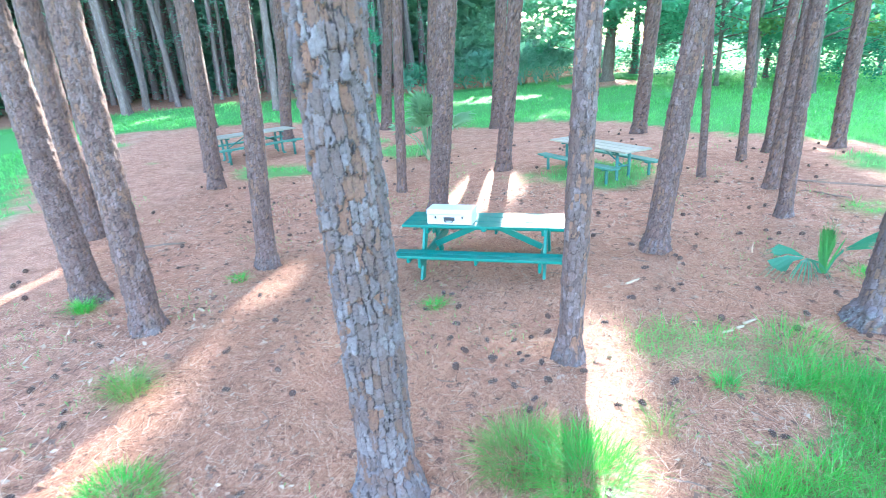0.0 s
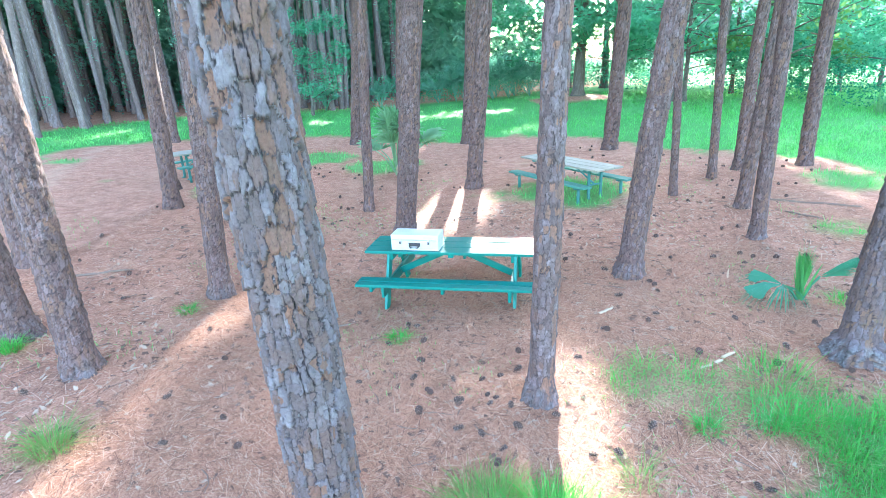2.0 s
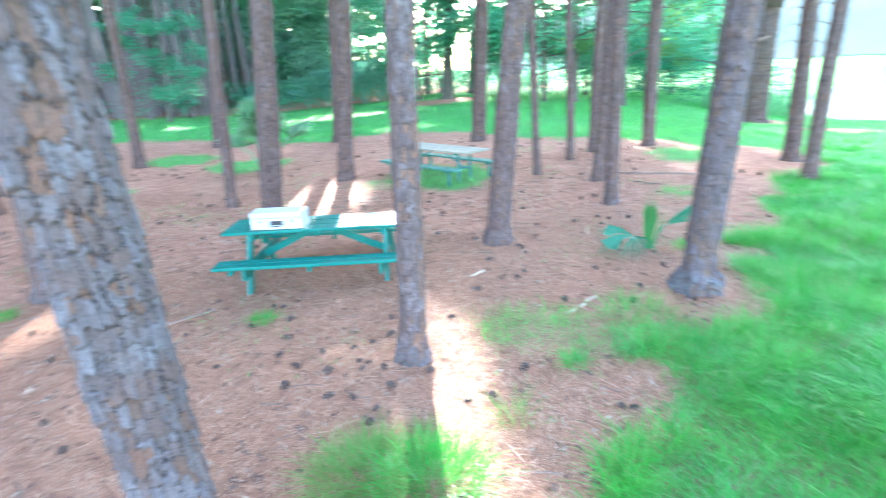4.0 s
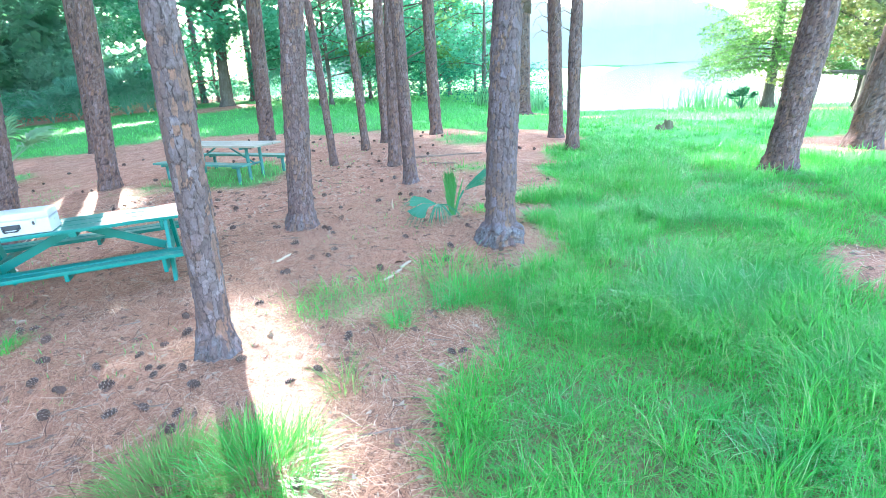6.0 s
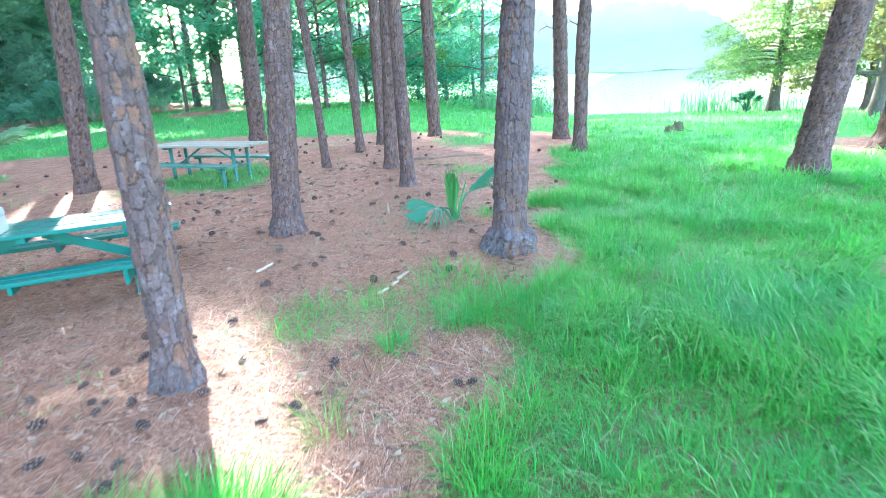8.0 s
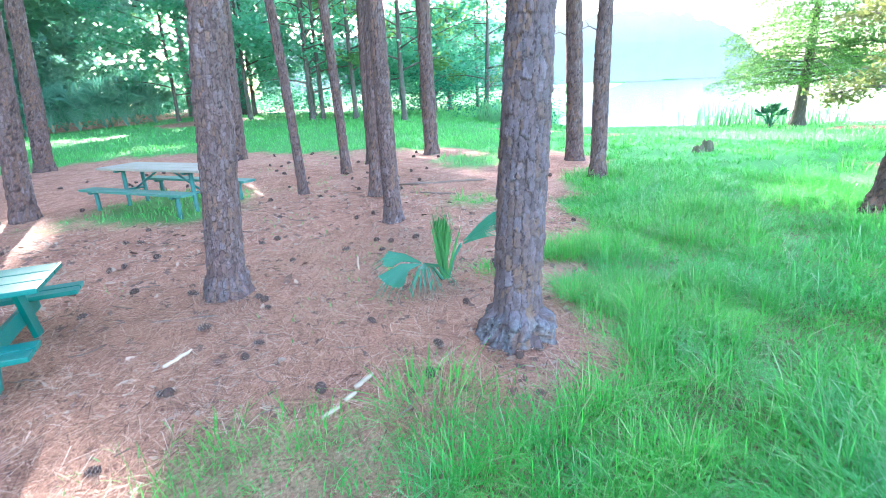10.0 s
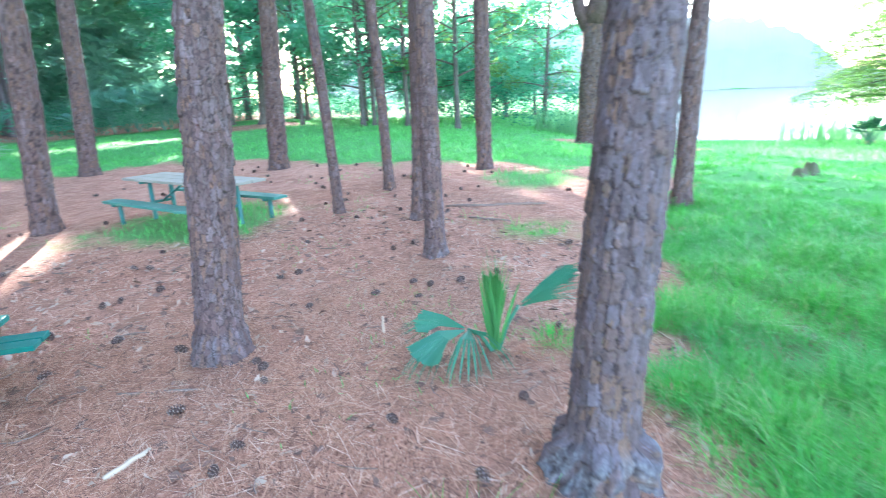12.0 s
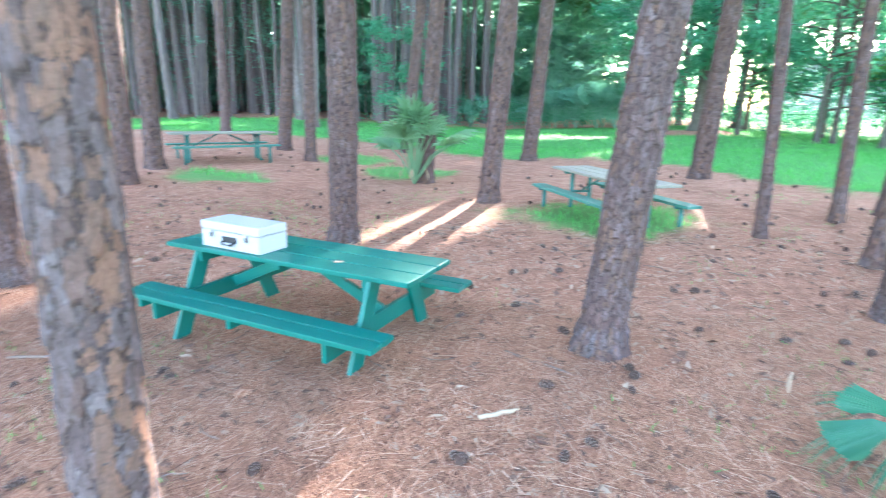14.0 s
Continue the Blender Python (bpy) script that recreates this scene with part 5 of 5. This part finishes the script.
def dome_cypress(x, y, height, spread, low):
    """A broad dome of level limbs that carry feathery hanging sprays."""
    q = random.Random(61)
    z = gz(x, y)
    tree = thing("cypress_tree", (x, y, z), label="feathery light-green cypress on the lake shore", category="tree", group="lakeside cypresses")
    lean = (0.035, -0.03)
    part("trunk", trunk_mesh("trunk", 0.24, height, lean, 61, 0, M_BARK_OAK, 0.12, 0.55), None, tree)
    n, B = 84, Buf()
    for k in range(n):
        t = (k + 0.5) / n
        h = low + (height - low) * t ** 1.1
        a = k * 2.39996 + q.uniform(-0.3, 0.3)
        L = spread * math.sqrt(max(0.03, 1 - t ** 1.7)) * q.uniform(0.72, 1.05)
        p = axis_at(lean, h)
        d = np.array([math.cos(a), math.sin(a), 0.22 * (1 - t)])
        W = Buf()
        pts = [p + d * L * s - np.array([0, 0, 0.26 * L * s * s]) for s in (0, 0.25, 0.5, 0.75, 1.0)]
        W.tube(pts, [0.045 * (1.1 - t), 0.035 * (1.1 - t), 0.026 * (1.1 - t), 0.016 * (1.1 - t), 0.005], 5)
        part("limb", W, M_BARK_OAK, tree, smooth=True)
        m = int(360 + 560 * L / spread)
        s = 0.18 + 0.85 * rng.random(m) ** 0.75
        side = np.cross(d, (0, 0, 1))
        c = p + d * (L * s)[:, None] - np.array([0, 0, 0.26 * L]) * (s * s)[:, None]
        c = c + side * (rng.normal(0, 0.17, m) * L * np.sqrt(s))[:, None] + np.stack([rng.normal(0, 0.06, m), rng.normal(0, 0.06, m), -0.24 * np.abs(rng.normal(0, 1, m)) + 0.05], axis=1)
        e = d * 0.55 + unit(m) * 0.75 + np.array([0, 0, -0.45])
        e /= np.linalg.norm(e, axis=1)[:, None]
        f = np.cross(e, unit(m))
        f /= np.linalg.norm(f, axis=1)[:, None] + 1e-9
        size = rng.uniform(0.03, 0.07, (m, 1))
        B.quads(c, e * size, f * size * 0.34)
    part("crown", B, M_CYPRESS, tree)


dome_cypress(25.5, 12.45, 7.4, 3.5, 1.5)
broadleaf_tree(20.9, 25.7, 0.28, 9, 1.2, 2.0, 62, M_LEAF_YOUNG, "slim thin-leaved cypress with bare lower twigs", (0.06, 0.01), 0.07, 70, 34, name="cypress_tree", group="lakeside cypresses")
broadleaf_tree(20.1, 7.3, 0.36, 8.5, 0.8, 2.3, 63, M_DRY_CONIFER, "dull brown-green conifer with tangled bare twigs", (0.09, -0.06), 0.075, 170, 130, name="conifer_tree")
broadleaf_tree(26.2, 9.4, 0.35, 8.5, 0.7, 2.1, 64, M_CYPRESS, "pale yellow-green conifer by the shore", (0.0, 0.0), 0.06, 130, 130, name="conifer_tree")
broadleaf_tree(-6.3, 31.2, 0.18, 6.5, 0.7, 2.2, 65, M_LEAF, "bushy small tree at the wood edge", (0.05, 0.0), 0.075, 90, 80)
# forked tree in a ring of bare earth


def forked_tree(x, y):
    tree = thing("forked_tree", (x, y, gz(x, y)), label="thick forked tree in a ring of brown earth", category="tree")
    part("trunk", trunk_mesh("trunk", 0.43, 4.3, (0.03, -0.01), 71, 1, M_BARK, 0.85, 0.4), None, tree)
    for s, L in ((-1, 6.0), (1, 7.0)):
        p = np.array([0.13, -0.04, 3.6 if s < 0 else 4.0])
        side = np.array([0.75, -0.65, 0]) * s
        B = Buf()
        pts = [p + side * (0.05 if s < 0 else 0.0), p + side * (0.55 if s < 0 else 0.12) + np.array([0, 0, 0.9]), p + side * 0.8 + np.array([0, 0, 2.6]), p + side * 1.2 + np.array([0, 0, L])]
        B.tube(pts, [0.27, 0.22, 0.17, 0.08] if s < 0 else [0.40, 0.33, 0.22, 0.08], 14)
        part("limb", B, M_BARK, tree, smooth=True)
        part("crown", leaf_cloud(Buf(), [pts[3] + np.array([crng.uniform(-2, 2), crng.uniform(-2, 2), crng.uniform(-1, 2)]) for _ in range(40)], [0.9] * 40, 40, 0.14), M_LEAF, tree)


forked_tree(17.0, 18.5)


def stump(x, y):
    st = thing("tree_stump", (x, y, gz(x, y) - 0.04), label="low weathered stump pieces in the grass", category="stump")
    for name, x0, h, r in (("low_stub", -0.16, 0.17, 0.11), ("tall_stub", 0.16, 0.24, 0.12)):
        q = random.Random(int(1000 * h))
        n, V = 14, []
        for i in range(n):
            a = 2 * math.pi * i / n
            k = q.uniform(0.8, 1.2)
            V += [(x0 + r * 1.35 * k * math.cos(a), r * 1.35 * k * math.sin(a), -0.05), (x0 + r * k * math.cos(a), r * k * math.sin(a), 0.45 * h),
                  (x0 + 0.8 * r * k * math.cos(a), 0.8 * r * k * math.sin(a), h * q.uniform(0.75, 1.25)), (x0 + 0.35 * r * math.cos(a), 0.35 * r * math.sin(a), h * q.uniform(0.6, 0.8))]
        F = [(4 * i + j, 4 * ((i + 1) % n) + j, 4 * ((i + 1) % n) + j + 1, 4 * i + j + 1) for i in range(n) for j in range(3)] + [tuple(4 * i + 3 for i in range(n))]
        B = Buf()
        B.add(V, F)
        part(name, B, M_STUMP, st)


stump(12.7, 8.8)

# far pines of the wood: a few built, the rest copies
wrng = random.Random(11)


def wood_pine(seed, dia, lean, h):
    tree = thing("wood_pine", (0, 0, -50), label="straight grey-brown pine standing in the wood", category="tree", group="pines of the wood")
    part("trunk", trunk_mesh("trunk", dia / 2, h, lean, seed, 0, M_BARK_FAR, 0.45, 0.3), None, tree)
    ends = [axis_at(lean, h * wrng.uniform(0.62, 1.0)) + np.array([wrng.uniform(-2, 2), wrng.uniform(-2, 2), 0]) for _ in range(22)]
    part("crown", leaf_cloud(Buf(), ends, [0.75] * 22, 10, 0.3), M_NEEDLE, tree)
    return tree


kinds = [wood_pine(80 + k, 0.24 + 0.06 * k, (0.03 * math.sin(k * 2.0), 0.02 * math.cos(k * 3.0)), 19 + k) for k in range(5)]
spots = [(-16.25, 27.1), (-16.54, 29.5), (-16.7, 24.4), (-18.5, 28.5), (-16.6, 27.7), (-16.3, 29.1)]
tries = 0
while len(spots) < 175 and tries < 20000:
    tries += 1
    x, y = wrng.uniform(-45, 20), wrng.uniform(18, 66)
    d = float(wood_depth(x, y))
    if 0.6 < d < 24 and lit(np.array([[x + a, y + b, h] for a in (-2, 0, 2) for b in (-2, 0, 2) for h in (10.0, 11.5, 13.0, 14.5, 16.0, 17.5, 19.0, 20.5, 22.0)]), 0.7).sum() == 0 and all(math.hypot(x - a, y - b) > 1.25 for a, b in spots):
        spots.append((x, y))
tries = 0
while len(spots) < 225 and tries < 6000:
    tries += 1
    x, y = wrng.uniform(-9, 11), wrng.uniform(33, 58)
    if 0.8 < float(wood_depth(x, y)) < 22 and lit(np.array([[x + a, y + b, h] for a in (-2, 0, 2) for b in (-2, 0, 2) for h in (11.5, 14.5, 17.5, 20.5)]), 0.5).sum() == 0 and all(math.hypot(x - a, y - b) > 0.9 for a, b in spots):
        spots.append((x, y))
for k, (x, y) in enumerate(spots):
    m = pose(x, y, gz(x, y), wrng.uniform(-3, 3), wrng.uniform(-3, 3), wrng.uniform(0, 360))
    if k < 5:
        kinds[k].matrix_world = m
    else:
        copy_thing(kinds[k % 5], m)


def wood_sample(n, depth_lo, depth_hi, x0=-62, x1=34, y0=8, y1=72):
    x, y = rng.uniform(x0, x1, n), rng.uniform(y0, y1, n)
    d = wood_depth(x, y)
    k = (d > depth_lo) & (d < depth_hi)
    return x[k], y[k], d[k]


def build_undergrowth():
    B, C, K = Buf(), Buf(), Buf()
    x, y, d = wood_sample(9000, 0.2, 14)
    k = rng.random(len(x)) < 0.85 * smooth01((x + 9) / 6) + 0.08
    x, y, d = x[k], y[k], d[k]
    z = ground_z(x, y)
    low = np.stack([x, y, z + 0.2 + 1.5 * rng.random(len(x)) * np.clip(d / 2, 0.4, 1)], axis=1)
    leaf_cloud(B, low, rng.uniform(0.45, 0.85, len(x)), 34, 0.10, 0.7, width=0.3)
    # loose fine foliage near the edge, denser and coarser further in
    x, y, d = wood_sample(9000, 1.0, 9)
    west = smooth01((-6 - x) / 8)
    keep = rng.random(len(x)) < 0.24 + 0.45 * west
    x, y, west = x[keep], y[keep], west[keep]
    h = 1.0 + west + (5.5 + 5.0 * west) * rng.random(len(x)) ** 0.8
    leaf_cloud(C, np.stack([x, y, ground_z(x, y) + h], axis=1), rng.uniform(0.5, 1.1, len(x)), 46, 0.105, 0.5, width=0.32)
    x, y, d = wood_sample(20000, 8, 24)
    keep = rng.random(len(x)) < 0.30 + 0.45 * smooth01((-8 - x) / 6)
    x, y = x[keep], y[keep]
    leaf_cloud(C, np.stack([x, y, ground_z(x, y) + 0.4 + 9.5 * rng.random(len(x))], axis=1), rng.uniform(0.7, 1.4, len(x)), 32, 0.13, 0.6, width=0.36)
    x, y, d = wood_sample(20000, 18, 33)
    leaf_cloud(C, np.stack([x, y, ground_z(x, y) + 0.3 + 14 * rng.random(len(x)) ** 1.2], axis=1), rng.uniform(1.0, 1.9, len(x)), 12, 0.6, 0.75, origin=(0, 0, 0))
    x, y, d = wood_sample(12000, 31, 46, x0=-80, x1=52, y1=105)
    leaf_cloud(C, np.stack([x, y, ground_z(x, y) + 0.3 + 7.5 * rng.random(len(x))], axis=1), rng.uniform(1.2, 2.2, len(x)), 13, 0.75, 0.8, width=0.55)
    # unseen closed roof of the wood, added to shade the grove; gaps follow SUN_SPOTS
    x, y, d = wood_sample(21000, 0.5, 23)
    p = np.stack([x, y, ground_z(x, y) + 10.5 + (16.5 - 9.5 * smooth01((x - 14) / 5)) * rng.random(len(x)) * np.clip((d + 6) / 9, 0.5, 1)], axis=1)
    leaf_cloud(K, p, rng.uniform(0.8, 1.5, len(p)), 12, 0.51, 0.6, origin=(0, 0, 0))
    # more unseen canopy further in, added to keep the sun off the rear foliage
    x, y, d = wood_sample(9000, 23, 42, x0=-70, x1=44, y1=95)
    p = np.stack([x, y, ground_z(x, y) + 9 + 15 * rng.random(len(x))], axis=1)
    p = p[~lit(p, 2.6, True)]
    leaf_cloud(K, p, rng.uniform(0.9, 1.6, len(p)), 10, 0.6, 0.6)
    tagged(new("undergrowth", B.mesh("undergrowth", M_LEAF)), label="dense green undergrowth at the foot of the wood", category="undergrowth", kind="stuff")
    tagged(new("wood_foliage", C.mesh("wood_foliage", M_LEAF_HAZY)), label="dark green foliage between the wood's trunks", category="woodland", kind="stuff")
    tagged(new("shading_canopy", K.mesh("shading_canopy", M_NEEDLE)), label="unseen needle canopy added over the wood for shade", category="woodland", kind="stuff")


build_undergrowth()

for k, (x, y, r) in enumerate([(5.2, 37.2, 2.0), (6.6, 37.4, 1.8), (4.2, 37.4, 2.1), (3.0, 38.0, 2.0), (1.8, 38.2, 1.8), (0.6, 38.2, 1.5), (2.4, 39.6, 2.1), (5.8, 38.8, 2.2), (4.6, 39.4, 2.3), (-3.0, 35.6, 1.3), (-6, 33.4, 1.2), (23.9, 12.7, 0.8)]):
    fan_palm(x, y, r, 15, "blue-green saw palmetto at the foot of the wood" if x < 20 else "small dark palmetto beside the shore cypress", 20 + k, "saw_palmetto", M_PALM_FAR if x < 20 else M_PALM)


def build_shore():
    """Reeds and scrub along the water, and the wooded far shore."""
    B = Buf()
    n = 2800
    u, v = 29.5 + rng.exponential(1.2, n), rng.uniform(-26, 9, n)
    dense = vnoise(v * 0.35, u * 0.1, 41) > 0.45
    u, v = u[dense], v[dense]
    x, y = 0.8 * u - 0.6 * v, 0.6 * u + 0.8 * v
    blades(B, x, y, ground_z(x, y) - 0.05, rng.uniform(0.5, 1.5, len(x)), rng.uniform(0, 6.28, len(x)), rng.uniform(0.05, 0.4, len(x)), np.full(len(x), 0.025))
    tagged(new("reeds", B.mesh("reeds", M_REED)), label="pale green reeds along the lake edge", category="reeds", kind="stuff")
    C = Buf()
    n = 480
    v = rng.uniform(4.3, 34, n)
    u = 30 + rng.uniform(0, 6, n)
    x, y = 0.8 * u - 0.6 * v, 0.6 * u + 0.8 * v
    leaf_cloud(C, np.stack([x, y, ground_z(x, y) + rng.uniform(0.1, 1.0, n) * (1.6 + 0.12 * v)], axis=1), rng.uniform(0.5, 1.0, n), 60, 0.06)
    n = 360
    v, u = rng.uniform(11, 31, n), rng.uniform(34, 46, n)
    x, y = 0.8 * u - 0.6 * v, 0.6 * u + 0.8 * v
    leaf_cloud(C, np.stack([x, y, ground_z(x, y) + rng.uniform(0.1, 4.2, n)], axis=1), rng.uniform(0.6, 1.2, n), 60, 0.085)
    tagged(new("shore_scrub", C.mesh("shore_scrub", M_SCRUB)), label="mint-green feathery scrub at the water's edge", category="scrub", kind="stuff")
    # distance haze is put into the colour: trees glow pale blue, whiter upwards
    m, t, b = mat("haze_glow_far_trees")
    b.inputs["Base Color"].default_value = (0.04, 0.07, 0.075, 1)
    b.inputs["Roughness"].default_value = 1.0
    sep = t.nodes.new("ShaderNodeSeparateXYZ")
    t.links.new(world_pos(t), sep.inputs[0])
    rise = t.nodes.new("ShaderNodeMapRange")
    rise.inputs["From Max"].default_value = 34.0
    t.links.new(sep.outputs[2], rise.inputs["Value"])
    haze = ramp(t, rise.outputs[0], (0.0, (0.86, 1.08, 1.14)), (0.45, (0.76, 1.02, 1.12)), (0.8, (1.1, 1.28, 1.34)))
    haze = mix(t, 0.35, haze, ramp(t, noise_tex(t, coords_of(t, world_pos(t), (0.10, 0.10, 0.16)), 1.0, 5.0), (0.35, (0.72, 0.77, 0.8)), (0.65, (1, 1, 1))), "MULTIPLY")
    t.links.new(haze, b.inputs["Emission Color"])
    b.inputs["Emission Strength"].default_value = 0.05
    F = Buf()
    vs = np.arange(-330, 200, 1.6)
    dome = np.where(vs < 0, np.clip(1 - (vs / 54) ** 2, 0, 1) ** 0.8, 1.0)
    h = 3.5 + dome * (19 + 6 * vnoise(vs * 0.03, vs * 0, 51)) + (0.4 + dome) * 2.6 * vnoise(vs * 0.25, vs * 0, 52) + 1.2 * rng.random(len(vs))
    for row in (0, 1):
        uu = 274 + 10 * row + 6 * vnoise(vs * 0.1, vs * 0 + row, 53)
        X, Y = 0.8 * uu - 0.6 * vs, 0.6 * uu + 0.8 * vs
        k = len(vs)
        V = np.concatenate([np.stack([X, Y, np.full(k, -1.5)], 1), np.stack([X, Y, h * 0.6], 1), np.stack([X + 3, Y + 2, h * (1 + 0.12 * row)], 1)])
        F.add(V, [(i, i + 1, k + i + 1, k + i) for i in range(k - 1)] + [(k + i, k + i + 1, 2 * k + i + 1, 2 * k + i) for i in range(k - 1)])
    tagged(new("backdrop_far_shore", F.mesh("backdrop_far_shore", m)), label="wooded shore across the lake with painted-in blue haze", category="backdrop", kind="structure")


build_shore()
